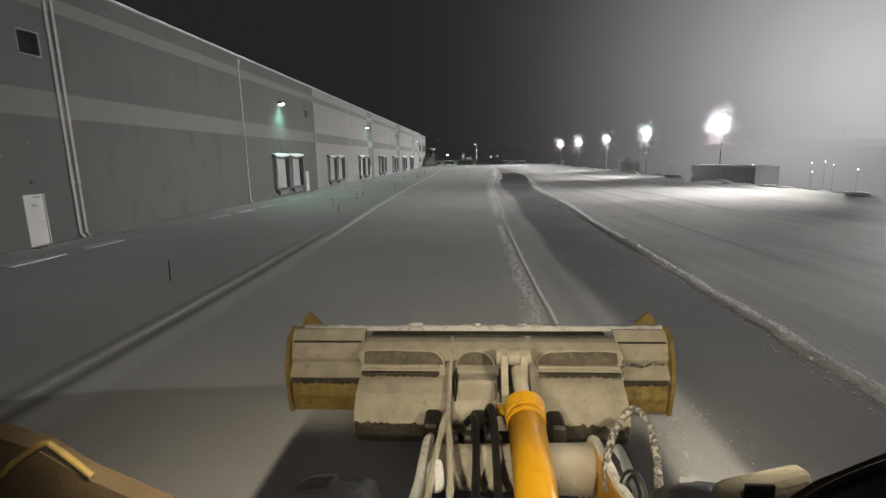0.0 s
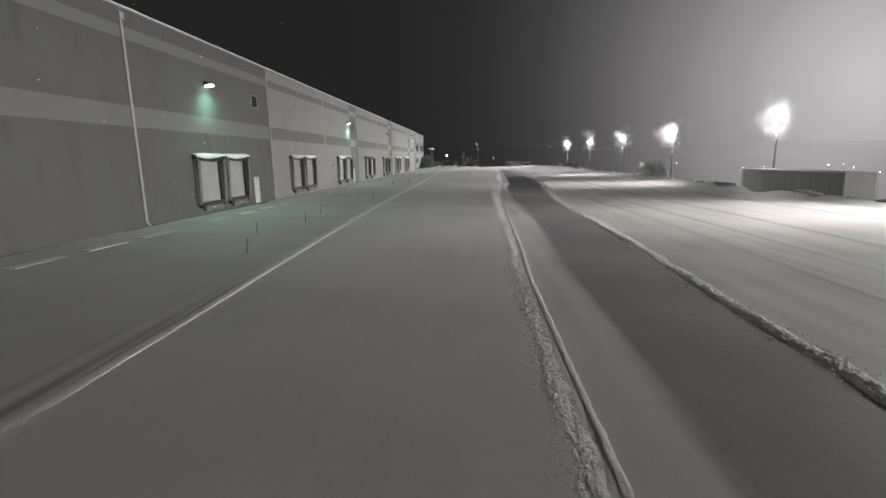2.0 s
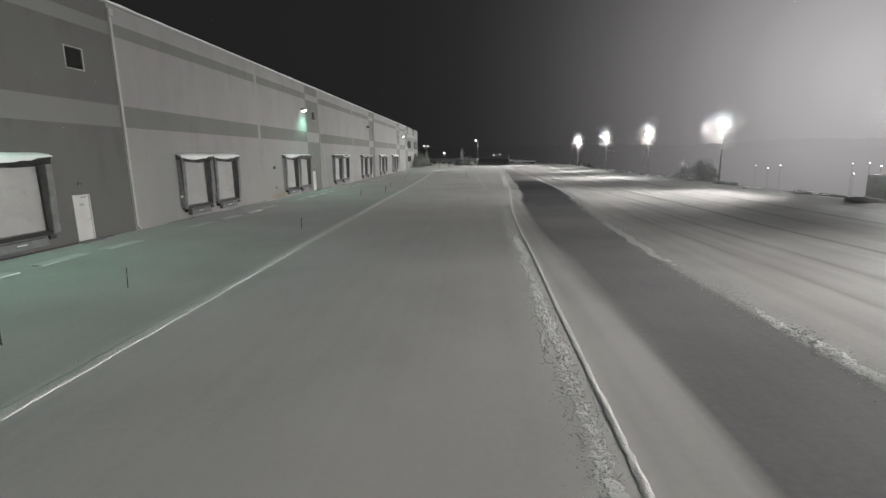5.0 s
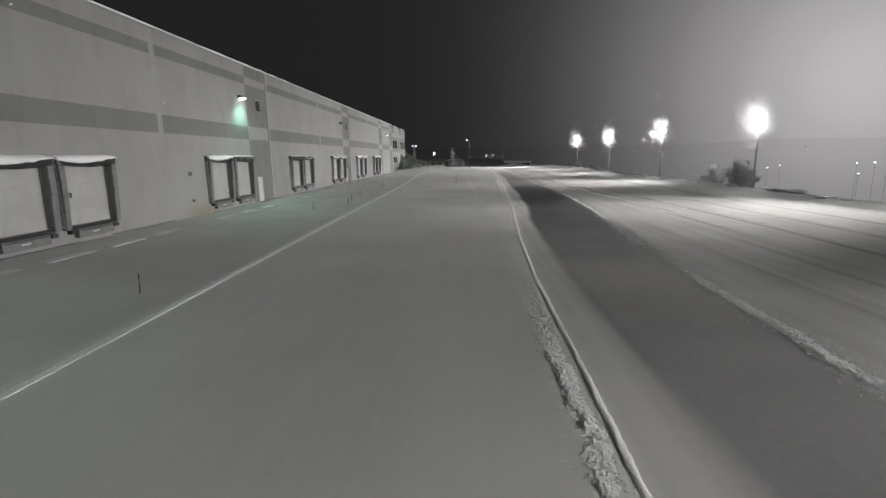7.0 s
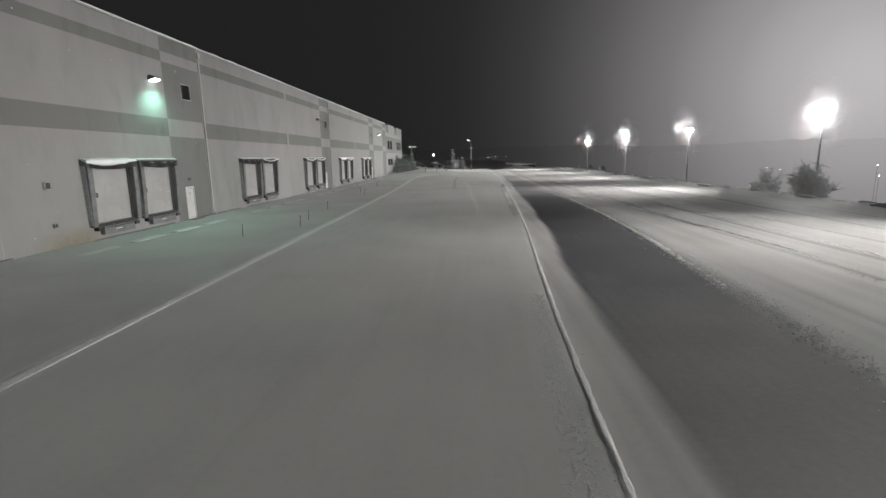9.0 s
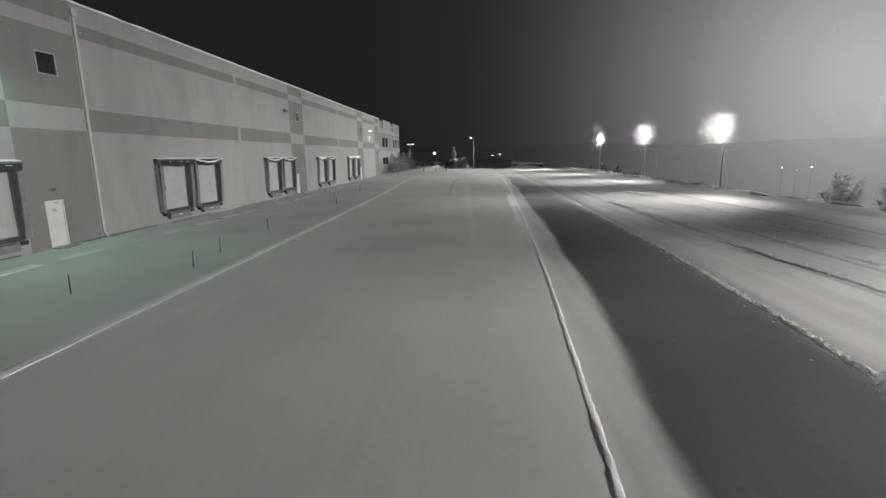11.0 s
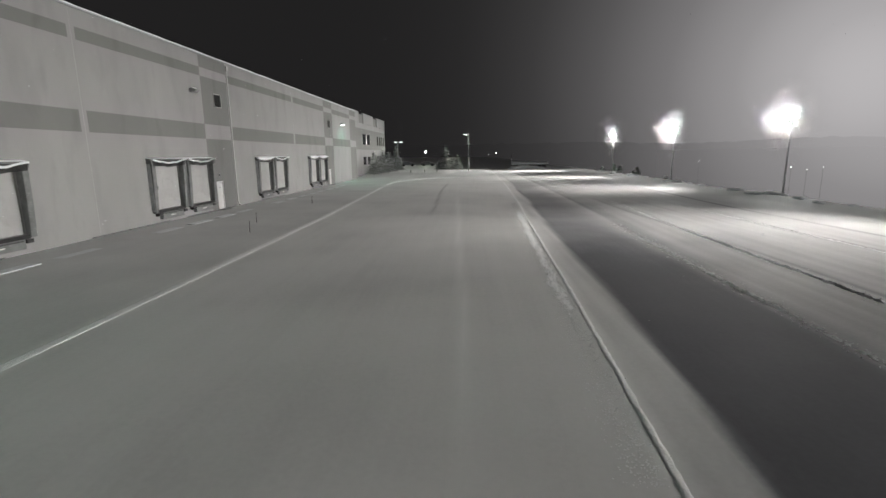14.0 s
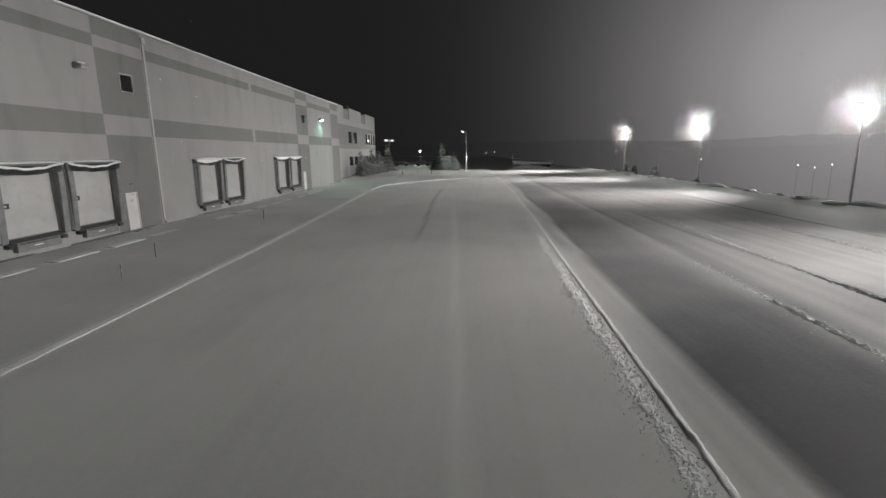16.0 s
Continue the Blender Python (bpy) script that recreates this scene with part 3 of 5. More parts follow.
    if style == "laden":
        sn = bmesh.new()
        rows = []
        for k in range(25):
            u = -1 + 2 * k / 24
            body = 1 - abs(u) ** 3
            hh = 0.02 + 0.03 * body + 0.03 * noise.noise(Vector((u * 2.2, 5, 1)))
            fr = 0.40 + 0.04 * body + 0.03 * noise.noise(Vector((u * 3.1, 1, 8)))
            drop = 0.02 + 0.20 * (0.5 + 0.5 * math.cos((u + 0.25) * 2.5)) + 0.05 * noise.noise(Vector((u * 3.7, 3, 3)))
            rows.append([sn.verts.new(p) for p in ((0.006, u * (h + 0.36), 3.925), (0.03, u * (h + 0.37), 3.93 + hh), (0.20, u * (h + 0.37), 3.90 + hh), (fr - 0.04, u * (h + 0.37), 3.84 + hh * 0.5), (fr, u * (h + 0.36), 3.81 - drop * 0.4), (fr - 0.012, u * (h + 0.36), 3.81 - drop), (fr - 0.05, u * (h + 0.36), 3.81 - drop))])
        for a, b in zip(rows, rows[1:]):
            for k in range(6):
                sn.faces.new((a[k], a[k + 1], b[k + 1], b[k]))
        sn.faces.new(rows[0]), sn.faces.new(rows[-1][::-1])
        part("snow_cap", sn, M_SNOW, d, "snow slumped over the shelter head", True)
    if style == "garland":
        sn = bmesh.new()
        pts = [(0.39 + 0.02 * math.cos(u * 5), u * (h + 0.28), 3.64 + 0.22 * abs(u) ** 1.8 + 0.02 * math.sin(u * 11)) for u in [-1 + 2 * k / 10 for k in range(11)]]
        tube(sn, pts, 0.05, 10, 0.5)
        part("snow_roll", sn, M_SNOW, d, "hanging roll of snow", True)
    if style != "laden":
        sn = bmesh.new()
        prism(sn, [(0.006, 3.923), (0.29, 3.872), (0.28, 3.89), (0.16, 3.92), (0.02, 3.95)], "y", -h - 0.33, h + 0.33)
        part("snow_cap", sn, M_SNOW, d, "thin line of snow on the head")
    if style == "bare":
        for y0, w_ in ((-0.9, 0.35), (0.1, 0.5), (0.95, 0.3)):
            part("snow_patch", boxed(0.352, y0, 3.72, 0.372, y0 + w_, 3.70, 0.008), M_CRUST, d, "patch of caked snow")
    lev = bmesh.new()
    box(lev, 0.004, -1.40, 0.645, 0.22, 1.40, 0.81, 0.02)
    part("dock_sill", lev, M_RUBBER, d, "black sill under the door")
    lip = bmesh.new()
    box(lip, 0.004, -1.10, 0.24, 0.25, 1.10, 0.642, 0.015)
    lp = part("leveller_plate", lip, M_PAD, d, "dark steel leveller front")
    part("lip_hinge", boxed(0.2505, -0.98, 0.56, 0.275, 0.98, 0.61, 0.008), M_DARKMETAL, lp)
    part("snow_patch", boxed(0.2505, -0.32, 0.42, 0.268, 0.12, 0.455, 0.006), M_CRUST, d, "patch of caked snow")
    return d


dock_styles = ("laden", "laden", "laden", "laden", "laden", "bare", "bare", "garland", "garland", "garland", "laden", "garland", "laden", "laden")
first_docks = {}
for y, style in zip(docks, dock_styles):
    at_ = pose(WALL_X, y + DOCK_OPEN / 2, 0)
    if style in first_docks:
        copy_thing(first_docks[style], at_)
    else:
        first_docks[style] = loading_dock(style)
        first_docks[style].matrix_world = at_


# ---- personnel doors, vents, wall lamps ----
def personnel_door():
    d = thing("personnel_door", "closed white steel personnel door in a white frame", "door", "personnel doors along the warehouse")
    fr = bmesh.new()
    box(fr, -0.12, 0.003, 0.0, 0.02, 0.055, 2.127)
    box(fr, -0.12, 0.925, 0.0, 0.02, 0.977, 2.127)
    box(fr, -0.12, 0.0555, 2.075, 0.02, 0.9245, 2.127)
    part("door_frame", fr, M_MANDOOR, d)
    leaf = part("door_leaf", boxed(-0.07, 0.06, 0.012, -0.02, 0.92, 2.07, 0.004), M_MANDOOR, d)
    kn = bmesh.new()
    rod(kn, (-0.02, 0.84, 1.0), (0.04, 0.84, 1.0), 0.025)
    box(kn, 0.03, 0.74, 0.985, 0.05, 0.86, 1.015, 0.005)
    part("door_handle", kn, M_STEEL, leaf, "steel lever handle")
    part("closer", boxed(-0.019, 0.5, 1.98, 0.03, 0.74, 2.04, 0.008), M_STEEL, leaf)
    part("sign_plate", boxed(-0.0195, 0.36, 1.62, -0.016, 0.62, 1.74), M_STEEL, leaf)
    part("step", boxed(0.003, -0.1, 0.0, 0.55, 1.08, 0.05, 0.01), M_CONCRETE, d, "snow-dusted concrete step")
    return d


first_door = personnel_door()
first_door.matrix_world = pose(WALL_X, DOOR_YS[0], 0)
for y in DOOR_YS[1:]:
    copy_thing(first_door, pose(WALL_X, y, 0))


def wall_vent():
    v = thing("wall_vent", "dark louvred wall vent in a pale metal frame", "vent", "vents along the warehouse")
    fr = bmesh.new()
    for a in ((0.004, 0.0, 0.06, 0.98), (1.0, 0.0, 1.056, 0.98), (0.0605, 0.004, 0.9995, 0.055), (0.0605, 0.925, 0.9995, 0.976)):
        box(fr, -0.05, a[0], a[1] + 0.002, 0.03, a[2], a[3] - 0.002)
    part("frame", fr, M_JOINT, v)
    for k in range(10):
        bm = bmesh.new()
        z = 0.065 + k * 0.085
        prism(bm, [(-0.08, z + 0.06), (-0.07, z + 0.075), (0.01, z + 0.015), (0.0, z)], "y", 0.062, 0.998)
        part("slat", bm, M_DARKMETAL, v)
    part("backing", boxed(-0.12, 0.01, 0.01, -0.10, 1.05, 0.97), M_RUBBER, v)
    return v


first_vent = wall_vent()
first_vent.matrix_world = pose(WALL_X, VENT_YS[0], 7.6)
for y in VENT_YS[1:]:
    copy_thing(first_vent, pose(WALL_X, y, 7.6))


def wall_lamp(lit):
    w = thing("wall_lamp", "lit wall-pack lamp with a pale green glow" if lit else "unlit wall-pack lamp on the white wall", "wall lamp", "lamps on the warehouse")
    bm = bmesh.new()
    prism(bm, [(0.004, 0.0), (0.004, 0.26), (0.16, 0.30), (0.46, 0.17), (0.46, 0.11)], "y", -0.26, 0.26)
    part("housing", bm, M_DARKMETAL if lit else M_WHITE, w)
    ln = bmesh.new()
    prism(ln, [(0.06, 0.0), (0.44, 0.095), (0.45, 0.08), (0.42, 0.03), (0.10, -0.035)], "y", -0.24, 0.24)
    part("lens", ln, M_WALLPACK if lit else M_DOOR, w, "glowing prismatic lens" if lit else "dark prismatic lens")
    part("snow_cap", boxed(0.03, -0.24, 0.265, 0.3, 0.24, 0.315, 0.02), M_SNOW, w) if not lit else None
    return w


for y, lit in ((41.4, True), (77.4, True), (147.9, True), (108.3, False)):
    wall_lamp(lit).matrix_world = pose(WALL_X, y, 8.3)
    if lit:
        add_light("wall_pack_light", "SPOT", (WALL_X + 0.62, y, 8.2), (WALL_X + 2.2, y, 0.0), 560, (0.45, 1.0, 0.74), 0.15, 150, 0.8)

# ---- kerb blocks and snow stakes along the dock apron ----
kerb = thing("kerb_block", "low snow-topped concrete kerb block beside the dock apron", "kerb block", "kerb blocks along the apron")
part("block", boxed(-0.14, 0, -0.06, 0.14, 2.1, 0.04, 0.02), M_CONCRETE, kerb)
ks = bmesh.new()
box(ks, -0.30, 0.0, -0.04, 0.30, 2.2, 0.045, 0.042, segments=3)
part("snow_cap", ks, M_SNOW, kerb)
kerb.matrix_world = pose(-15.9, 8.0, 0)
for k in range(1, 42):
    yy = 8.0 + k * 3.15
    if 0 <= yy < 140:
        copy_thing(kerb, pose(-15.9 + 0.05 * math.sin(k * 2.1), yy, -0.03 + 0.02 * math.sin(k * 1.3), 0, 0, 0.6 * math.sin(k * 3.7)))

stake = thing("snow_stake", "thin dark snow stake standing in the lot", "snow stake", "snow stakes along the apron")
sb = bmesh.new()
rod(sb, (0, 0, -0.1), (0, 0, 0.60), 0.017, 0.014, 8)
part("post", sb, M_DARKMETAL, stake)
sb = bmesh.new()
rod(sb, (0, 0, 0.32), (0, 0, 0.44), 0.021, 0.021, 8)
part("band", sb, M_DOOR, stake, "pale reflective band")
stake.matrix_world = pose(-9.0, 26.4, 0, 3, 8, 0)
for x, y, lean in ((-9.0, 9.3, 3), (-10.0, 35.6, 3), (-10.5, 39.9, 6), (-10.6, 30.8, 1), (-9.4, 51.1, 5), (-11.3, 72.6, 2), (-9.6, 76.1, 5), (-10.0, 78.8, 2), (-10.6, 85.0, 1), (-10.9, 99.6, 3), (-12.2, 103.4, 2), (-12.5, 115.0, 3)):
    copy_thing(stake, pose(x, y, 0, lean * 0.5, lean, 0))


# ---- flood lamps on poles ----
def flood_pole():
    p = thing("flood_lamp", "tall steel pole with a lit cluster of floodlights facing the lot", "flood lamp", "flood lamps along the bank")
    bm = bmesh.new()
    rod(bm, (0, 0, -3.4), (0, 0, 7.0), 0.12, 0.075, 14)
    part("pole", bm, M_STEEL, p)
    bm = bmesh.new()
    rod(bm, (0, 0, -3.8), (0, 0, -2.6), 0.3, 0.28, 16)
    part("base", bm, M_CONCRETE, p, "round concrete footing")
    part("bracket", boxed(-0.10, -0.07, 6.55, 0.10, 0.07, 7.0, 0.01), M_STEEL, p)
    for s in (-0.36, 0.36):
        bm = bmesh.new()
        rod(bm, (-0.20, s, 6.85), (0.02, s, 6.89), 0.31, 0.26, 24)
        rod(bm, (0.02, s, 6.89), (0.26, s, 6.94), 0.24, 0.10, 24)
        hd = part("lamp_head", bm, M_DARKMETAL, p, "round floodlight bowl")
        ln = bmesh.new()
        rod(ln, (-0.232, s, 6.845), (-0.204, s, 6.85), 0.27, 0.29, 24)
        part("lens", ln, M_FLOOD, hd, "blazing white lens")
    return p


poles = flood_pole()
poles.matrix_world = pose(LAMP_X[0], LAMP_ROWS[0], 0.35, 0, 0, 32)
for x, y in list(zip(LAMP_X, LAMP_ROWS))[1:]:
    copy_thing(poles, pose(x, y, 0.35, 0, 0, 32))


# ---- falling snow, and flake clouds that stand in for the lamps' glow ----
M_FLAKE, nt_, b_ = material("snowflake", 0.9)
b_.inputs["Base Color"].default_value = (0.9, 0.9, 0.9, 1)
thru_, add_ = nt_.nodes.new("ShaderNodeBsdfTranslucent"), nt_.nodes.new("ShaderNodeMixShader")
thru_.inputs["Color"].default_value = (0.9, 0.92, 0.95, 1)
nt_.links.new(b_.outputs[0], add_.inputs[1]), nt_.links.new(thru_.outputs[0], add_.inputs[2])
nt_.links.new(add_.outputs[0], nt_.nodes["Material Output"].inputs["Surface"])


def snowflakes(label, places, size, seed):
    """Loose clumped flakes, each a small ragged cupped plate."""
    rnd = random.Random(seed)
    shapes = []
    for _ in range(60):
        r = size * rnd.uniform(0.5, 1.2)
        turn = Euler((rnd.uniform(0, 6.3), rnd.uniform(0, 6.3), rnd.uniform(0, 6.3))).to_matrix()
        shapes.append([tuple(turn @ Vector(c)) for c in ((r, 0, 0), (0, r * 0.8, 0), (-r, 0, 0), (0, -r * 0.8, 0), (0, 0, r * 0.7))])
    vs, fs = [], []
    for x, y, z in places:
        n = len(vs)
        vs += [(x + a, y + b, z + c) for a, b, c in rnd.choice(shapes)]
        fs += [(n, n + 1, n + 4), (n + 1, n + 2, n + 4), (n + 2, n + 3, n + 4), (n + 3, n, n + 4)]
    me = bpy.data.meshes.new("snow_and_halo")
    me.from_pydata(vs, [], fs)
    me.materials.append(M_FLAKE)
    return tagged(new("snow_and_halo", me), label, "falling snow", kind="stuff")


rnd = random.Random(91)
sky_flakes = [(rnd.uniform(-17, 30), rnd.uniform(-2, 170), rnd.uniform(0.3, 10)) for _ in range(2200)]
snowflakes("sparse white snowflakes drifting over the lot", [p for p in sky_flakes if abs(p[0]) > 2.2], 0.011, 92)
# flakes packed round each lamp head, added to imitate its glow
halo = []
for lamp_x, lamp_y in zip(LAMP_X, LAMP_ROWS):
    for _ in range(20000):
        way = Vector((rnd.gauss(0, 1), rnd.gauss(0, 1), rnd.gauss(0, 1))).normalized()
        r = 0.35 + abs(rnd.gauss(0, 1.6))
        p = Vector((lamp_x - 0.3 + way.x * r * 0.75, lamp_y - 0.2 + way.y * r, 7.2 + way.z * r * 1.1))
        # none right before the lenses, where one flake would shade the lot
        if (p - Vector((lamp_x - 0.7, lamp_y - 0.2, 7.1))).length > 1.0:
            halo.append(tuple(p))
snowflakes("cloud of small flakes standing in for the glow round the lamp heads", halo, 0.018, 93)


# ---- far end: office block, trees, lamps ----
office = thing("office_building", "pale two-storey office block with dark narrow windows", "building")
OX, OY0, OY1, OZ = -20.0, 160.0, 196.5, 12.0
wins = [(171.0, 174.0), (175.0, 178.0), (186.0, 187.8), (188.8, 190.6), (191.6, 193.2), (194.2, 195.8)]
obm, mid_bm = bmesh.new(), bmesh.new()
edges_y = [OY0] + [v for w in wins for v in w] + [OY1]
for a, b in zip(edges_y[::2], edges_y[1::2]):
    box(obm, OX - 0.3, a, 0, OX, b, 5.7)
    box(mid_bm, OX - 0.3, a, 5.701, OX, b, 9.0)
    box(obm, OX - 0.3, a, 9.001, OX, b, 10.0)
for a, b in wins:
    box(obm, OX - 0.3, a + 0.001, 0, OX, b - 0.001, 2.0)
    box(obm, OX - 0.3, a + 0.001, 3.6, OX, b - 0.001, 5.7)
    box(mid_bm, OX - 0.3, a + 0.001, 5.701, OX, b - 0.001, 5.95)
    box(mid_bm, OX - 0.3, a + 0.001, 8.05, OX, b - 0.001, 9.0)
    box(obm, OX - 0.3, a + 0.001, 9.001, OX, b - 0.001, 10.0)
part("wall", obm, M_WHITE, office)
part("wall", mid_bm, M_GREY, office, "grey-painted upper storey")
for a, b in ((OY0 + 0.05, 168.0), (172.0, 182.0), (186.0, OY1 - 0.05)):
    part("parapet", boxed(OX - 0.32, a, 10.003, OX + 0.05, b, OZ), M_WHITE, office)
for a, b in ((168.05, 171.95), (182.05, 185.95)):
    part("parapet", boxed(OX - 0.32, a, 10.003, OX - 0.05, b, OZ - 0.35), M_GREY, office)
part("string_course", boxed(OX + 0.003, OY0, 5.0, OX + 0.08, OY1, 5.7), M_LIGHTW, office)
for a, b in wins:
    for z0, z1 in ((2.003, 3.597), (5.953, 8.047)):
        w = part("window", boxed(OX - 0.24, a + 0.01, z0, OX - 0.18, b - 0.01, z1), M_DARKMETAL, office)
        mid_ = (a + b) / 2
        for c, d_ in ((a + 0.06, mid_ - 0.03), (mid_ + 0.03, b - 0.06)):
            part("pane", boxed(OX - 0.178, c, z0 + 0.06, OX - 0.17, d_, z1 - 0.06), M_GLASS, w)
part("roof", boxed(OX - 30, OY0, 9.6, OX - 0.31, OY1, 9.8), M_SNOW, office)
part("end_wall", boxed(OX - 30, OY1 - 0.3, 0, OX - 0.305, OY1, 10.6), M_WHITE, office)
part("end_wall", boxed(OX - 30, OY0, 0, OX - 0.305, OY0 + 0.3, 10.6), M_WHITE, office)


def spruce(seed, height, spread, snowy=0.75):
    """A spruce with whorled drooping boughs, each a bundle of needle fans with snow on top."""
    rnd = random.Random(seed)
    t = thing("spruce_tree", "snow-laden spruce tree with drooping boughs", "tree", "spruces round the lot")
    bm = bmesh.new()
    rod(bm, (0, 0, -0.2), (0, 0, height * 0.97), 0.03 * height ** 0.8, 0.012, 8)
    part("trunk", bm, M_BARK, t)
    leaf, snow = [[], []], [[], []]

    def fan(store, at, way, length, width, lift, drop):
        vs, fs = store
        side = Vector((-way.y, way.x, 0)).normalized()
        n = len(vs)
        tip = at + way * length + Vector((0, 0, -drop))
        midp = at + way * (length * 0.5) + Vector((0, 0, lift - drop * 0.35))
        vs.extend([at, midp + side * width, tip, midp - side * width, midp + Vector((0, 0, 0.06 * length))])
        fs.extend([(n, n + 1, n + 4), (n + 1, n + 2, n + 4), (n + 2, n + 3, n + 4), (n + 3, n, n + 4)])

    z = height * 0.05
    while z < height * 0.97:
        k = 1 - z / height
        reach = spread * (k ** 0.75) * (0.85 + 0.3 * rnd.random())
        count = 6 + int(7 * k)
        a0 = rnd.random() * 6.28
        for b in range(count):
            a = a0 + 6.283 * b / count + rnd.uniform(-0.3, 0.3)
            way = Vector((math.cos(a), math.sin(a), 0))
            r = reach * rnd.uniform(0.7, 1.15)
            pieces = max(2, int(r / 0.22))
            rise = rnd.uniform(-0.05, 0.05) * height
            for q in range(pieces):
                u = (q + 0.3) / pieces
                at = Vector((0, 0, max(0.12, z + rise - 0.28 * r * u * u))) + way * (r * u)
                for s in (-1, 0, 1):
                    w2 = (way + Vector((-way.y, way.x, 0)) * s * rnd.uniform(0.5, 0.95)).normalized()
                    ln = (0.34 + 0.22 * r * (1 - u)) * rnd.uniform(0.7, 1.25)
                    fan(leaf, at, w2, ln, ln * 0.24, 0.02, 0.13 * ln + 0.03)
                    if rnd.random() < snowy:
                        fan(snow, at + Vector((0, 0, 0.035)), w2, ln * 0.86, ln * 0.26, 0.05, 0.10 * ln)
        z += height * 0.052 * rnd.uniform(0.8, 1.2)
    for nm, (vs, fs), mat in (("crown", leaf, M_NEEDLE), ("snow_load", snow, M_SNOW)):
        me = bpy.data.meshes.new(nm)
        me.from_pydata([tuple(v) for v in vs], [], fs)
        me.materials.append(mat)
        ob = new(nm, me)
        ob.parent = t
        if nm == "snow_load":
            ob["label"] = "snow lying on the boughs"
    return t


kinds = [spruce(3, 5.6, 2.1, 0.34), spruce(8, 4.4, 2.1, 0.34), spruce(12, 3.0, 1.4, 0.5)]
spots = [(0, -4.6, 190, 1.0), (1, -16.9, 183, 1.0), (0, -17.4, 168, 0.75), (1, -17.5, 173, 0.8), (0, -17.2, 177.5, 0.8), (0, -16.4, 191, 0.95), (1, -17.0, 197, 0.9), (1, -1.8, 191, 0.75), (2, -3.1, 194, 0.9), (2, -6.4, 192, 0.7),
         (2, 28.5, 178, 0.9), (2, 30.2, 172, 1.0), (1, 31.5, 166, 0.7), (2, 29.0, 160, 0.9), (2, 27.6, 143, 0.8), (2, 27.4, 156, 0.7), (2, 33.5, 187, 1.0)]
used = set()
for k, (kind, x, y, s) in enumerate(spots):
    m_ = pose(x, y, 0.3 if x < 20 else -1.9, 0, 0, 57.0 * k)
    if kind not in used:
        used.add(kind)
        kinds[kind].matrix_world = m_
    else:
        ob = copy_thing(kinds[kind], m_)
        ob.scale = (s, s, s * 1.03)


def lot_lamp(height, arms, lit=True):
    p = thing("street_lamp", "slim lot lamp on a straight steel pole", "street lamp")
    bm = bmesh.new()
    rod(bm, (0, 0, -0.3), (0, 0, height), 0.10, 0.07, 12)
    part("pole", bm, M_STEEL, p)
    for s in arms:
        bm = bmesh.new()
        rod(bm, (0, 0, height - 0.12), (s * 0.5, 0, height - 0.05), 0.035, 0.035, 8)
        part("arm", bm, M_STEEL, p)
        hd = part("lamp_head", boxed(min(s * 0.4, s * 1.0), -0.22, height - 0.1, max(s * 0.4, s * 1.0), 0.22, height + 0.1, 0.05), M_DARKMETAL, p)
        part("lens", boxed(min(s * 0.44, s * 0.96), -0.2, height - 0.17, max(s * 0.44, s * 0.96), 0.2, height - 0.102), M_FAR, hd, "lit lens")
    return p


add_light("lot_light", "SPOT", (0.1, 190.0, 8.1), (-3.0, 190.0, 0), 1300, (0.95, 1.0, 0.92), 0.2, 140, 0.6)
add_light("lot_light", "SPOT", (-17.6, 200.5, 6.9), (-17.0, 192.0, 0), 1300, (0.95, 1.0, 0.92), 0.2, 150, 0.6)
lot_lamp(8.2, (-1,)).matrix_world = pose(0.7, 190.0, 0.2)
lot_lamp(7.0, (-1, 1)).matrix_world = pose(-17.6, 202.0, 0.2)
far = thing("street_lamp", "far round street lamp beyond the trees", "street lamp")
bm = bmesh.new()
rod(bm, (0, 0, -0.4), (0, 0, 4.4), 0.08, 0.06, 10)
part("pole", bm, M_DARKMETAL, far)
bm = bmesh.new()
bmesh.ops.create_icosphere(bm, subdivisions=2, radius=0.3, matrix=Matrix.Translation((0, 0, 4.6)))
part("globe", bm, M_FAR, far, "glowing round globe", True)
far.matrix_world = pose(-13.0, 232.0, 0.0)
add_light("street_light", "POINT", (-13.0, 231.0, 3.6), (-13, 231, 0), 900, (0.9, 1.0, 0.85), 0.5)

# snow bank lumps and boulders along the edge of the lot
rnd = random.Random(21)
for k in range(64):
    y = -10 + k * 3.0 + rnd.uniform(-1.2, 1.2)
    if 51.0 < y < 58.2:
        continue
    r = rnd.uniform(0.22, 0.55)
    bm = bmesh.new()
    bmesh.ops.create_icosphere(bm, subdivisions=3, radius=r)
    for v in bm.verts:
        v.co *= 1 + 0.35 * noise.noise(v.co * 1.4 / r + Vector((k, 0, 0))) + 0.1 * noise.noise(v.co * 5 / r)
        v.co.z *= 0.40
        v.co.y *= 2.2
    for f in bm.faces:
        f.material_index = 0 if f.calc_center_median().z > -0.33 * r else 1
    ob = mesh_object("boulder", bm, [M_SNOW, M_CONCRETE], True)
    ob.location = (float(np.interp(y, BANK_Y, BANK_X)) + rnd.uniform(0.7, 1.9), y, 0.24 + r * 0.10)
    ob.rotation_euler = (0, 0, rnd.uniform(-0.4, 0.4))
    tagged(ob, "snow-capped boulder on the bank beside the lot", "boulder", "boulders along the bank")

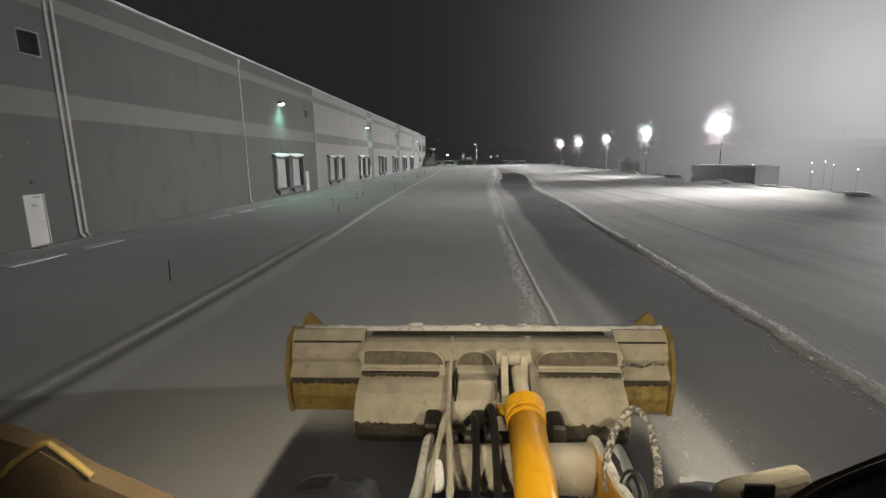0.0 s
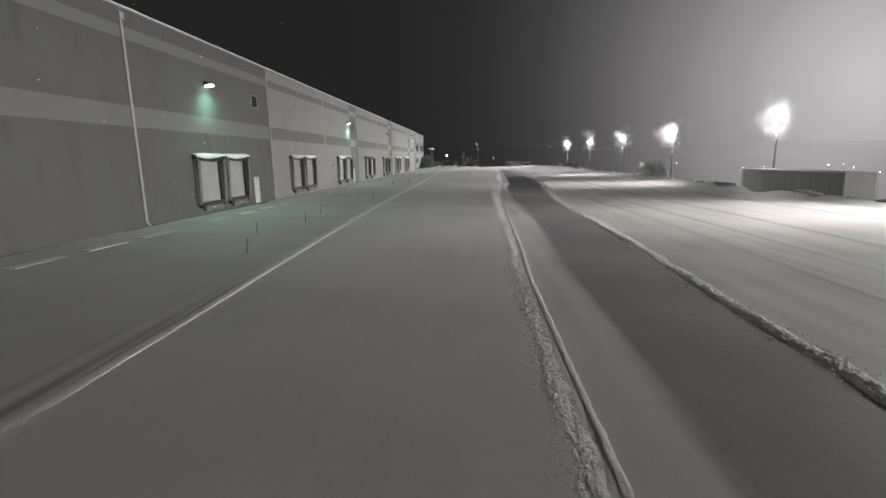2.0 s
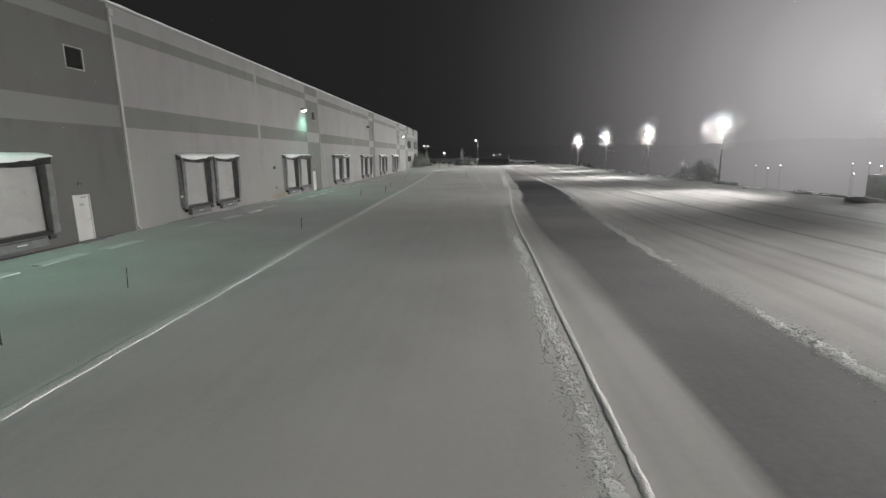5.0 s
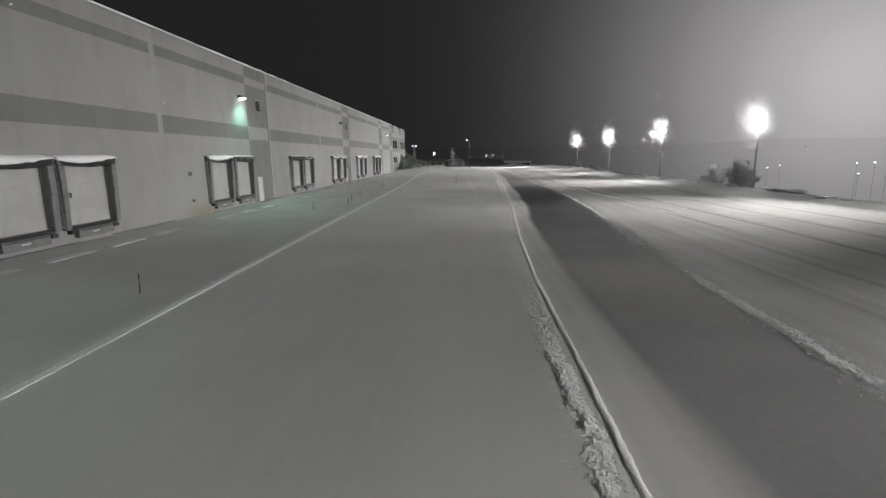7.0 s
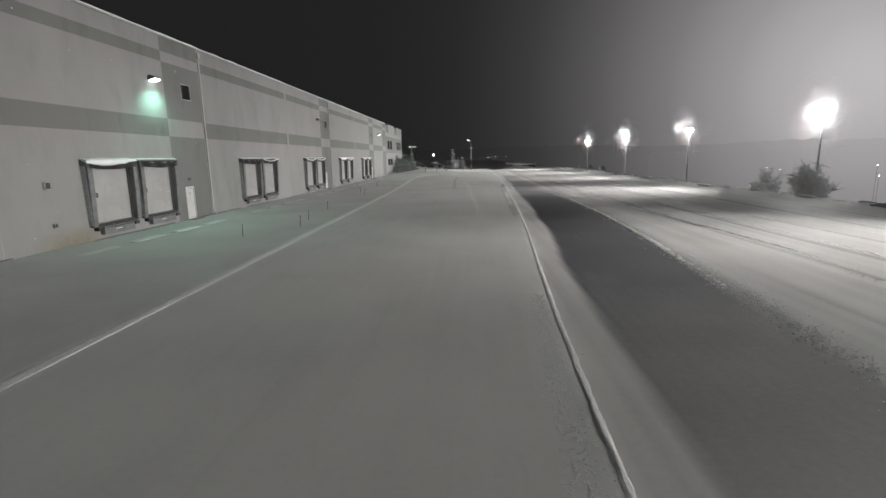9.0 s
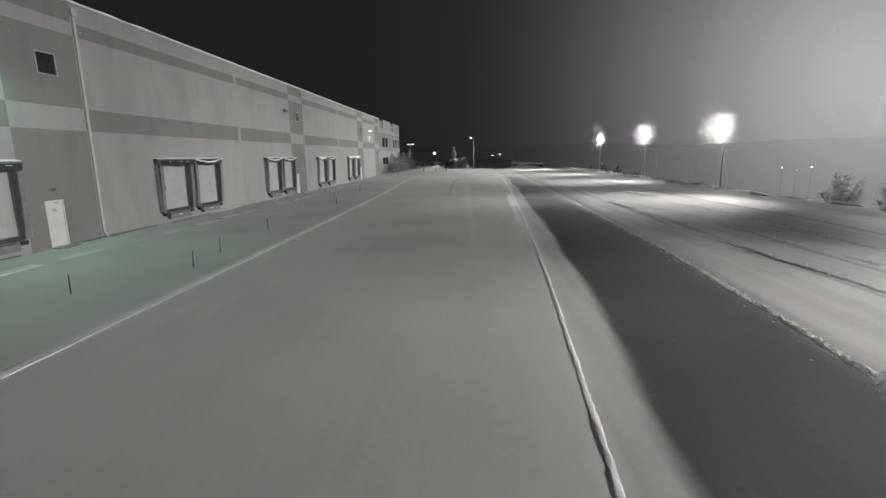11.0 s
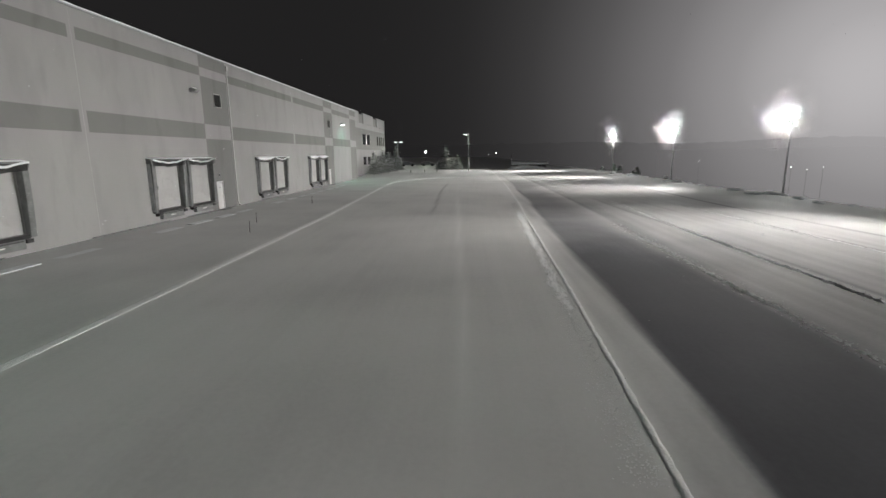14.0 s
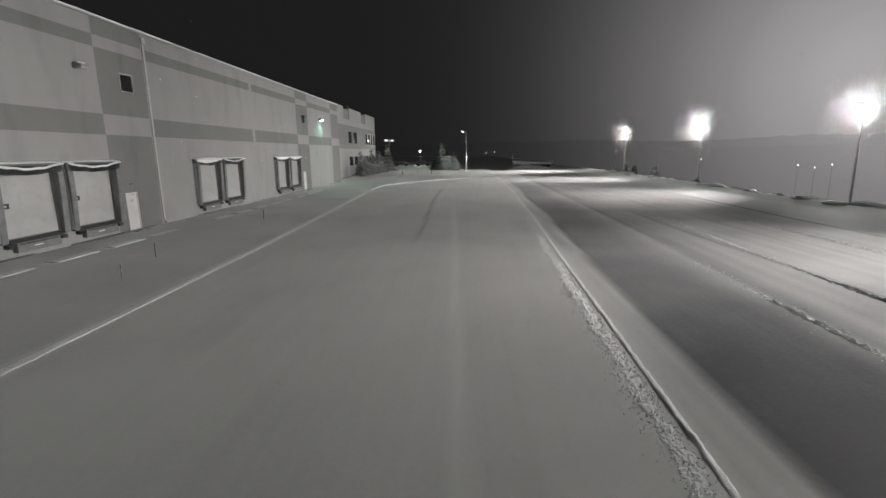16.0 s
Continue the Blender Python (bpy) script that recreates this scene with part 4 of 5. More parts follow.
# parked flatbed trailer deep in snow at the far end
tr = thing("flatbed_trailer", "parked flatbed trailer covered in snow", "trailer")
part("bed", boxed(0, 0, 0.75, 9.5, 2.4, 0.98, 0.03), M_DARKMETAL, tr)
bm = bmesh.new()
box(bm, 0.1, 0.1, 0.985, 9.3, 2.3, 1.5, 0.15, segments=3)
for v in bm.verts:
    v.co.z += max(0, v.co.z - 1.0) * (0.9 * noise.noise(Vector((v.co.x * 0.5, v.co.y, 0))) + 0.5 - 0.11 * v.co.x)
part("snow_load", bm, M_SNOW, tr, "heaped snow", True)
bm = bmesh.new()
drift = []
for k in range(25):
    x = -1.0 + 11.5 * k / 24
    h = 1.15 * max(0.06, 1 - abs(x - 2.6) / (4.0 if x < 2.6 else 8.0)) * (1 + 0.35 * noise.noise(Vector((x * 0.9, 0, 3))))
    drift.append([bm.verts.new(v) for v in ((x, -2.6, -0.05), (x, -1.5, h * 0.6), (x, -0.7, h), (x, -0.1, h * 0.7), (x, 0.05, -0.05))])
for a, b in zip(drift, drift[1:]):
    for k in range(4):
        bm.faces.new((a[k], b[k], b[k + 1], a[k + 1]))
tagged(mesh_object("snow_drift", bm, M_SNOW, True), "drift of snow heaped against the trailer", "snow drift").matrix_world = pose(11.4, 199.0, 0.02, 0, 0, -2)
for x in (1.2, 7.2, 8.3):
    for y in (0.12, 2.0):
        bm = bmesh.new()
        rod(bm, (x, y, 0.42), (x, y + 0.28, 0.42), 0.42, 0.42, 18)
        part("wheel", bm, M_RUBBER, tr)
bm = bmesh.new()
rod(bm, (0.1, 1.2, 0.9), (0.1, 1.2, 3.6), 0.07, 0.06, 8)
part("stanchion", bm, M_STEEL, tr)
bm = bmesh.new()
rod(bm, (0.3, 0.3, 1.9), (9.4, 0.3, 1.65), 0.05, 0.05, 8)
part("rail", bm, M_STEEL, tr, "snow-lined rail")
for x in (0.4, 3.2, 6.2, 9.2):
    bm = bmesh.new()
    rod(bm, (x, 0.3, 0.95), (x, 0.3, 1.9), 0.035, 0.035, 8)
    part("post", bm, M_STEEL, tr)
tr.matrix_world = pose(11.4, 199.0, 0.02, 0, 0, -2)

# semi-trailer parked beyond the driveway
M_TRAILER = surface("trailer_side_paint", (0.62, 0.62, 0.62), (0.70, 0.70, 0.70), 0.8, 0.5, 0, 0.1, 20, (0.54, 0.53, 0.52))
sm = thing("semi_trailer", "pale box semi-trailer parked below the bank with snow on its roof", "trailer")
part("box_body", boxed(0, 0, 1.25, 2.5, 15.5, 3.95, 0.04), M_TRAILER, sm, "pale box body")
part("roof_snow", boxed(0.02, 0.02, 3.955, 2.48, 15.48, 4.07, 0.05, segments=2), M_SNOW, sm, "thin layer of snow")
part("chassis", boxed(0.6, 0.3, 0.98, 1.9, 15.2, 1.245), M_DARKMETAL, sm)
for y in [0.5 + 1.2 * k for k in range(13)]:
    part("side_post", boxed(-0.025, y, 1.3, -0.002, y + 0.08, 3.9), M_TRAILER, sm)
for y in (11.2, 12.5, 13.8):
    for x in (0.02, 2.1):
        bm = bmesh.new()
        rod(bm, (x, y, 0.52), (x + 0.36, y, 0.52), 0.52, 0.52, 22)
        w_ = part("wheel", bm, M_RUBBER, sm)
        bm = bmesh.new()
        rod(bm, (x - 0.01, y, 0.52), (x + 0.37, y, 0.52), 0.26, 0.26, 16)
        part("rim", bm, M_STEEL, w_)
for x in (0.5, 1.9):
    part("landing_leg", boxed(x - 0.06, 3.0, 0.0, x + 0.06, 3.14, 1.0), M_STEEL, sm)
sm.matrix_world = pose(29.6, 51.0, -2.4)


# frosted shrubs on and beyond the bank
def twigs(store, rnd, at, height, spread, stems, forks):
    """Tapering forked twigs of one shrub, added to a store of vertices and faces."""
    vs, fs = store

    def blade(a, b, w):
        d = (b - a).normalized()
        s = d.cross(Vector((0.3, 0.5, 0.8))).normalized() * w
        u = d.cross(s)
        n = len(vs)
        vs.extend([a + s, a - 0.5 * s + 0.87 * u, a - 0.5 * s - 0.87 * u, b])
        fs.extend([(n, n + 1, n + 3), (n + 1, n + 2, n + 3), (n + 2, n, n + 3)])

    for _ in range(stems):
        a = rnd.random() * 6.283
        out = rnd.random() ** 0.7
        top = at + Vector((math.cos(a) * spread * out, math.sin(a) * spread * out, height * (1.05 - 0.5 * out * out) * rnd.uniform(0.75, 1.1)))
        base = at + Vector((math.cos(a), math.sin(a), 0)) * 0.15 * spread + Vector((0, 0, -0.1))
        midp = base.lerp(top, 0.5) + Vector((0, 0, 0.12 * height))
        blade(base, midp, 0.045), blade(midp, top, 0.035)
        for _ in range(forks):
            u = rnd.uniform(0.15, 1.0)
            p = base.lerp(midp, u * 2) if u < 0.5 else midp.lerp(top, u * 2 - 1)
            way = Vector((rnd.gauss(0, 1), rnd.gauss(0, 1), rnd.uniform(-0.3, 1.4))).normalized()
            blade(p, p + way * height * rnd.uniform(0.08, 0.26), 0.035)


def stored(name, store, mat):
    me = bpy.data.meshes.new(name)
    me.from_pydata([tuple(v) for v in store[0]], [], store[1])
    me.materials.append(mat)
    return new(name, me)


for k, (x, y, h) in enumerate(((29.2, 92.5, 4.3), (30.6, 95.0, 4.0), (30.0, 100.2, 3.6))):
    st = ([], [])
    twigs(st, random.Random(50 + k), Vector((0, 0, 0)), h, h * 0.42, 26, 46)
    sh = stored("shrub", st, M_FROSTED)
    sh.location = (x, y, -1.9)
    tagged(sh, "bare shrub white with frost on the bank", "shrub", "frosted shrubs on the bank")
# far woods and distant lamps
bm = bmesh.new()
prev = None
for k in range(241):
    a = radians(-80 + k * 160 / 240)
    R = 620 + 60 * math.sin(k * 0.13)
    top = 13 + 4 * noise.noise(Vector((k * 0.07, 0, 0))) + 2.0 * noise.noise(Vector((k * 0.9, 0, 0)))
    x, y = R * math.sin(a), R * math.cos(a)
    cur = (bm.verts.new((x, y, -45)), bm.verts.new((x, y, top)), bm.verts.new((x * 1.06, y * 1.06, top)), bm.verts.new((x * 1.06, y * 1.06, -45)))
    if prev:
        for q in range(3):
            bm.faces.new((prev[q], prev[q + 1], cur[q + 1], cur[q]))
    prev = cur
tagged(mesh_object("backdrop", bm, M_TREELINE), "line of far woods with haze glow put into its colour", "woods", kind="structure")
# added belt that covers the dark land, its haze put into the emission
bm = bmesh.new()
prev = None
for k in range(121):
    y = -150 + 900 * k / 120
    x = 206 + 6 * math.sin(k * 0.05)
    top = 4.6 + 0.9 * noise.noise(Vector((k * 0.31, 4, 0))) + 0.5 * noise.noise(Vector((k * 1.3, 9, 0)))
    cur = [bm.verts.new(p) for p in ((x, y, -45), (x, y, top), (x + 12, y, top), (x + 12, y, -45))]
    if prev:
        for q in range(3):
            bm.faces.new((prev[q], cur[q], cur[q + 1], prev[q + 1]))
    prev = cur
tagged(mesh_object("backdrop_2", bm, M_TREELINE), "added belt beyond the bank with haze glow put into its colour", "woods", kind="structure")
valley_lamps = [(195, 259, -7), (195, 276, -5), (195, 283, -3.5), (195, 294, -4), (194, 291, -9), (195, 354, -6), (195, 367, -8), (195, 381, -7), (195, 500, -5), (14, 400, 3), (19, 402, 3.6)]
for x, y, z in valley_lamps:
    foot = -5.0 - 0.15 * (x - 31) if x > 31 else 0.0
    p = thing("street_lamp", "distant lit street lamp", "street lamp", "distant lamps")
    bm = bmesh.new()
    rod(bm, (0, 0, -0.5), (0, 0, z - foot), 0.06, 0.045, 8)
    part("pole", bm, M_DARKMETAL, p)
    bm = bmesh.new()
    bmesh.ops.create_icosphere(bm, subdivisions=1, radius=0.24, matrix=Matrix.Translation((0, 0, z - foot + 0.22)))
    part("globe", bm, M_FAR, p)
    p.matrix_world = pose(x, y, foot)


# snow-covered cars under the far lamp, and marker posts on the far kerb
def snowy_car():
    c = thing("parked_car", "parked car under a thick blanket of snow", "car", "cars under the far lamp")
    bm = bmesh.new()
    prism(bm, [(-2.2, 0.35), (2.2, 0.35), (2.25, 0.7), (1.9, 0.92), (0.95, 1.0), (0.45, 1.42), (-1.1, 1.45), (-1.7, 1.02), (-2.2, 0.95)], "y", -0.85, 0.85)
    part("body", bm, M_STEEL, c)
    bm = bmesh.new()
    prism(bm, [(-2.15, 0.96), (-1.68, 1.03), (-1.1, 1.46), (0.46, 1.43), (0.98, 1.01), (1.88, 0.93), (1.8, 1.08), (1.05, 1.18), (0.5, 1.6), (-1.1, 1.66), (-1.75, 1.2), (-2.1, 1.12)], "y", -0.8, 0.8)
    part("snow_load", bm, M_SNOW, c)
    for x in (-1.35, 1.35):
        for y in (-0.87, 0.67):
            bm = bmesh.new()
            rod(bm, (x, y, 0.32), (x, y + 0.2, 0.32), 0.32, 0.32, 16)
            part("wheel", bm, M_RUBBER, c)
    return c


car = snowy_car()
car.matrix_world = pose(-18.0, 226.0, 0.3, 0, 0, 3)
copy_thing(car, pose(-12.0, 229.0, 0.25, 0, 0, -4))
mk = thing("marker_post", "short pale marker post on the snowy kerb", "marker post", "marker posts on the far kerb")
bm = bmesh.new()
rod(bm, (0, 0, -0.1), (0, 0, 0.55), 0.07, 0.06, 10)
part("post", bm, M_CONCRETE, mk)
bm = bmesh.new()
rod(bm, (0, 0, 0.552), (0, 0, 0.62), 0.075, 0.04, 10)
part("snow_cap", bm, M_SNOW, mk)
mk.matrix_world = pose(-15.5, 173.5, 0.28)
for x, y in ((-11.0, 173.6), (-8.2, 174.0), (-5.6, 173.0), (-19.0, 173.4)):
    copy_thing(mk, pose(x, y, 0.28))


# ---- ridges of ploughed snow ----
def ridge(name, line, y0, y1, width, height, label, step=0.10, lumps=1.0, seed=0, fade=8.0, lift=0.022, decay=0.65):
    """A broken ridge of clods along x = line(y)."""
    across = 11 if width < 0.3 else 17
    vs, fs = [], []
    ys = np.arange(y0, y1, step)
    for i, y in enumerate(ys):
        x0 = float(line(y))
        ends = min(1.0, (y - y0) / fade, (y1 - y) / fade)
        big = (1.0 - decay * min(1.0, max(0.0, (y - 14) / 24))) * (0.65 + 0.55 * noise.noise(Vector((seed, y * 0.16, 0)))) if width > 0.3 else 0.8 + 0.25 * noise.noise(Vector((seed, y * 0.3, 0)))
        for k in range(across):
            u = -1 + 2 * k / (across - 1)
            p = Vector((x0 + u * width / 2, y, seed))
            h = height * ends * big * (1 - u * u) * (0.6 + lumps * (abs(noise.noise(p * 3.1)) + 0.8 * abs(noise.noise(p * 7.3)) + 0.5 * noise.noise(p * 15.0) + (1.1 * abs(noise.noise(p * 24.0)) if width > 0.3 else 0.0)))
            wob = (0.25 * width if width > 0.4 else 0.012) * noise.noise(Vector((y * 0.8, seed, 3)))
            vs.append((p.x + wob + 0.03 * noise.noise(p * 6), y + 0.04 * noise.noise(p * 5), -0.035 + max(h, 0.0) + (0.0 if abs(u) > 0.99 else lift * ends)))
        if i:
            a = (i - 1) * across
            fs += [(a + k, a + k + 1, a + across + k + 1, a + across + k) for k in range(across - 1)]
    me = bpy.data.meshes.new(name)
    me.from_pydata(vs, [], fs)
    me.polygons.foreach_set("use_smooth", [step > 0.06 and width < 0.34] * len(me.polygons))
    me.materials.append(M_FRESH)
    return tagged(new(name, me), label, "snow ridge", kind="stuff")


def clods(name, line, y0, y1, count, spread, size, label, seed):
    """Loose clods of snow strewn along a line."""
    rnd = random.Random(seed)
    base = bmesh.new()
    bmesh.ops.create_icosphere(base, subdivisions=1, radius=1.0)
    tv = [v.co.copy() for v in base.verts]
    tf = [[v.index for v in f.verts] for f in base.faces]
    base.free()
    vs, fs = [], []
    for k in range(count):
        y = y0 + (y1 - y0) * rnd.random()
        patch = 0.5 + 0.5 * noise.noise(Vector((seed, y * 0.22, 2)))
        if rnd.random() > 0.25 + patch:
            continue
        x = float(line(y)) + rnd.gauss(0, 1) * spread * 0.5
        r = size * rnd.uniform(0.35, 1.0) ** 1.6
        off = Vector((rnd.random() * 50, 0, 0))
        n = len(vs)
        turn = Matrix.Rotation(rnd.random() * 6.28, 3, "Z")
        for c in tv:
            q = turn @ Vector((c.x * 1.15, c.y, c.z * 0.7)) * r * (1 + 0.45 * noise.noise(c * 1.6 + off))
            vs.append((x + q.x, y + q.y, 0.2 * r + q.z))
        fs += [[n + i for i in f] for f in tf]
    me = bpy.data.meshes.new(name)
    me.from_pydata(vs, [], fs)
    me.materials.append(M_FRESH)
    return tagged(new(name, me), label, "snow clods", kind="stuff")


LX, LY = -0.475, -3.37
mid_line = lambda y: np.interp(y, MID_Y, MID_X)
right_line = lambda y: np.interp(y, RIGHT_Y, RIGHT_X)
left_line = lambda y: np.interp(y, LEFT_Y, LEFT_X)
ridge("snow_ridge", lambda y: right_line(y) + 0.12, -20, 60, 0.46, 0.046, "broken ridge of ploughed snow along the scraped strip", seed=1, lumps=1.6, step=0.05)
ridge("snow_ridge", lambda y: mid_line(y) + 0.2, -20, 150, 0.15, 0.010, "thin ridge of ploughed snow along the lane", seed=4, lumps=2.4, lift=0.034)
ridge("snow_ridge", left_line, 9, 141, 0.32, 0.014, "low packed snow ridge beside the dock apron", seed=7, lumps=1.3, lift=0.041)
ridge("snow_ridge", lambda y: left_line(y) - 0.70, -8, 20, 0.20, 0.010, "low packed snow ridge between wheel tracks", seed=17, lumps=1.3, lift=0.030)
lot_lines = ((lambda y: np.interp(y, [60, 68, 85, 91, 100, 110], [11.3, 12.2, 11.4, 11.6, 11.6, 12.1]), 61, 114, 0.34, 0.032, 9), (lambda y: 14.2 + 0.25 * math.sin(y * 0.11), 50, 86, 0.2, 0.03, 31), (lambda y: 16.4 + 0.3 * math.sin(y * 0.09), 70, 112, 0.2, 0.03, 33), (right_line, 58, 102, 0.34, 0.028, 35))
for line, a, b, w_, h_, s in lot_lines:
    ridge("snow_ridge", line, a, b, w_, h_, "low crumbled ridge of snow across the lot", seed=s, lumps=2.2, lift=0.008, step=0.07, decay=0.0)
    clods("snow_clods", line, a, b, int((b - a) * 40), w_, 0.026, "small clods of snow along a worn ridge", s + 40)
for a, b, s in ((-8, 55, 21), (80, 115, 23)):
    ridge("snow_crumbs", lambda y: mid_line(y) - 0.14, a, b, 0.46, 0.017, "crumbly strip of snow beside the thin ridge", seed=s, lumps=1.7, step=0.05, lift=0.024, decay=0.0)
clods("snow_clods", lambda y: mid_line(y) - 0.18, -8, 62, 22000, 0.34, 0.017, "small clods of snow strewn beside the lane", 5)
ridge("snow_ridge", lambda y: LX + 2.2, -9, 2.4, 0.8, 0.042, "fresh spill of ploughed snow beside the bucket", seed=13, lumps=1.6, fade=2.5)
clods("snow_clods", lambda y: LX + 2.5, -6, 2.6, 1500, 0.45, 0.013, "clods of fresh snow beside the bucket", 15)
clods("snow_clods", lambda y: right_line(y) + 0.15, -8, 68, 14000, 0.46, 0.022, "clods of snow on the ploughed ridge", 6)
clods("snow_clods", lambda y: mid_line(y) - 0.12, 80, 114, 12000, 0.34, 0.016, "sparse crumbs of snow beside the lane", 8)
# the ridge bends away round the far apron
bend = [(-10.15, 138.5), (-10.2, 142), (-9.7, 146.5), (-8.2, 150.8), (-6.3, 154.3), (-3.8, 157.5), (0.8, 162.3), (6.0, 166.5)]
bm = bmesh.new()
tube(bm, [(x, y, 0.0) for x, y in bend], 0.12, 8, 0.6)
for v in bm.verts:
    v.co.z *= 0.45
tagged(mesh_object("snow_ridge", bm, M_SNOW, True), "curved low ridge of snow at the far apron", "snow ridge", kind="stuff")

# ---- wheel loader with a winged snow bucket, at the start of its run ----
M_YELLOW = surface("yellow_paint", (0.60, 0.30, 0.012), (0.68, 0.36, 0.02), 3, 0.32, 0, 0.05, 60, (0.42, 0.20, 0.02), lo3=0.62, hi3=0.8)
M_DIRTY = surface("snow_caked_steel", (0.34, 0.305, 0.235), (0.50, 0.455, 0.365), 5.0, 0.9, 0, 0.6, 38, (0.22, 0.19, 0.14), lo3=0.60, hi3=0.85, lo=0.25, hi=0.75, dist=0.02)
# dark brown, carries the painted shade of the recesses and bucket foot
M_DARKBROWN = surface("dark_brown_coat", (0.085, 0.072, 0.052), (0.15, 0.128, 0.092), 7, 0.75, 0, 0.5, 50, (0.22, 0.19, 0.14), lo3=0.55, hi3=0.8)
M_OLDYEL = surface("worn_yellow_steel", (0.23, 0.16, 0.035), (0.31, 0.22, 0.06), 4, 0.7, 0, 0.5, 30, (0.15, 0.10, 0.05), lo3=0.45, hi3=0.75)
M_SOOT = surface("wet_dark_steel", (0.018, 0.015, 0.012), (0.05, 0.043, 0.034), 5, 0.5, 0.2, 0.5, 30)
M_FROST = surface("frosted_rubber", (0.035, 0.033, 0.03), (0.16, 0.15, 0.13), 16, 0.7, 0, 0.6, 60, (0.42, 0.40, 0.35), lo3=0.45, hi3=0.62, stretch=(0.6, 1, 0.5))
M_FENDER = surface("brown_fender_plastic", (0.06, 0.042, 0.022), (0.095, 0.068, 0.036), 4, 0.5, 0, 0.2, 40)
loader = thing("wheel_loader", "yellow wheel loader with a snow-caked winged bucket in front", "wheel loader", m=pose(LX, LY, 0))

# bucket
bucket = part("bucket", prism(bmesh.new(), [(5.87, 1.0), (5.64, 1.055), (5.50, 1.05), (5.40, 1.01), (5.33, 0.95), (5.30, 0.90), (5.36, 0.86), (5.26, 0.80), (5.23, 0.75), (5.30, 0.72), (5.18, 0.69), (5.04, 0.62), (4.92, 0.50), (4.86, 0.36), (4.88, 0.20), (4.98, 0.08), (5.15, 0.02), (6.45, 0.005), (6.45, 0.04), (5.3, 0.08), (5.12, 0.3), (5.25, 0.6), (5.6, 0.9)], "x", -1.36, 1.66), M_DIRTY, loader, "wide steel bucket caked in dirty snow")
bmesh_tmp = bmesh.new()
box(bmesh_tmp, -1.33, 5.84, 0.96, 1.60, 5.90, 1.095, 0.015)
part("spill_guard", bmesh_tmp, M_DIRTY, bucket, "snow-crusted top edge")
# shade of the gap put in as a solid dark strip
part("slot", boxed(-1.30, 5.70, 1.062, 1.58, 5.82, 1.072), M_SOOT, bucket, "dark strip standing in for the shaded gap behind the top edge")
for a, b in ((-1.31, -0.36), (-0.22, 0.22), (0.70, 1.62)):
    # flat plate laid on the back, the recess's shade put into its colour
    bm = bmesh.new()
    top_, low_, ar = 1.005, 0.868, 0.20
    arc = [(ar * (1 - math.cos(t)), low_ + (top_ - low_) * math.sin(t)) for t in (0.25, 0.5, 0.75, 1.0, 1.25, 1.57)]
    out_ = [(a, low_), (b, low_)]
    out_ += [(b - u, z) for u, z in arc] if b < 1.5 else [(b, top_)]
    out_ += [(a + u, z) for u, z in arc[::-1]] if a > -1.2 else [(a, top_)]
    prism(bm, out_, "y", -0.004, 0.0)
    for v in bm.verts:
        v.co.y += 5.268 + (v.co.z - 0.868) * 0.62
    part("recess", bm, M_DARKBROWN, bucket, "dark plate in the bucket back, a recess's shade put into its colour")
    # proud lip round the recess
    lip_ = bmesh.new()
    edge = [(b, low_)] + ([(b - u, z) for u, z in arc] if b < 1.5 else [(b, top_)]) + ([(a + u, z) for u, z in arc[::-1]] if a > -1.2 else [(a, top_)]) + [(a, low_)]
    tube(lip_, [(u, 5.262 + (z - 0.868) * 0.62, z) for u, z in edge], 0.018, 6, 0.6)
    part("lip", lip_, M_DIRTY, bucket, "snow-crusted lip", True)
for a, b in ((-1.33, -0.42), (0.72, 1.64)):
    part("rib", boxed(a, 5.19, 0.775, b, 5.24, 0.80, 0.008), M_SOOT, bucket)
    sn = bmesh.new()
    box(sn, a, 5.22, 0.835, b, 5.36, 0.875, 0.015, segments=2)
    part("snow_strip", sn, M_DIRTY, bucket)
def ragged_strip(a, b, y, z, depth, seed):
    """A dark strip with a ragged lower edge, as a thin solid sheet."""
    bm = bmesh.new()
    n = max(8, int((b - a) / 0.02))
    rows = []
    for k in range(n + 1):
        x = a + (b - a) * k / n
        low = depth * (0.45 + 0.4 * abs(math.sin(k * 0.7 + seed)) + 0.5 * noise.noise(Vector((x * 7, seed, 0))))
        rows.append((bm.verts.new((x, y, z)), bm.verts.new((x, y - 0.012, z - low))))
    for (p0, p1), (q0, q1) in zip(rows, rows[1:]):
        bm.faces.new((p0, p1, q1, q0))
    bmesh.ops.solidify(bm, geom=bm.faces[:], thickness=0.008)
    return bm


for k, (a, b, y, z, d_) in enumerate(((-1.32, -0.42, 5.185, 0.80, 0.05), (0.72, 1.63, 5.185, 0.80, 0.05), (-2.27, -1.40, 5.452, 0.60, 0.09), (1.70, 2.27, 5.452, 0.60, 0.09))):
    part("ragged_line", ragged_strip(a, b, y, z, d_, k), M_DARKBROWN, bucket, "ragged dark line under the ledge")
for s0, s1 in ((-0.30, -0.26), (0.60, 0.66)):
    pl = [(5.62, 1.09), (5.3, 0.98), (4.96, 0.78), (4.55, 0.62), (4.42, 0.5), (4.42, 0.34), (4.6, 0.22), (4.9, 0.2), (5.3, 0.6)]
    part("hinge_plate", prism(bmesh.new(), pl, "x", s0, s1), M_DIRTY, bucket)
bm = bmesh.new()
box(bm, -0.20, 4.99, 0.46, 0.24, 5.22, 0.80, 0.03, segments=2)
part("quick_coupler", bm, M_DIRTY, bucket, "snow-packed coupler box")
bm = bmesh.new()
rod(bm, (-0.42, 4.5, 0.42), (0.86, 4.5, 0.42), 0.07, 0.07, 14)
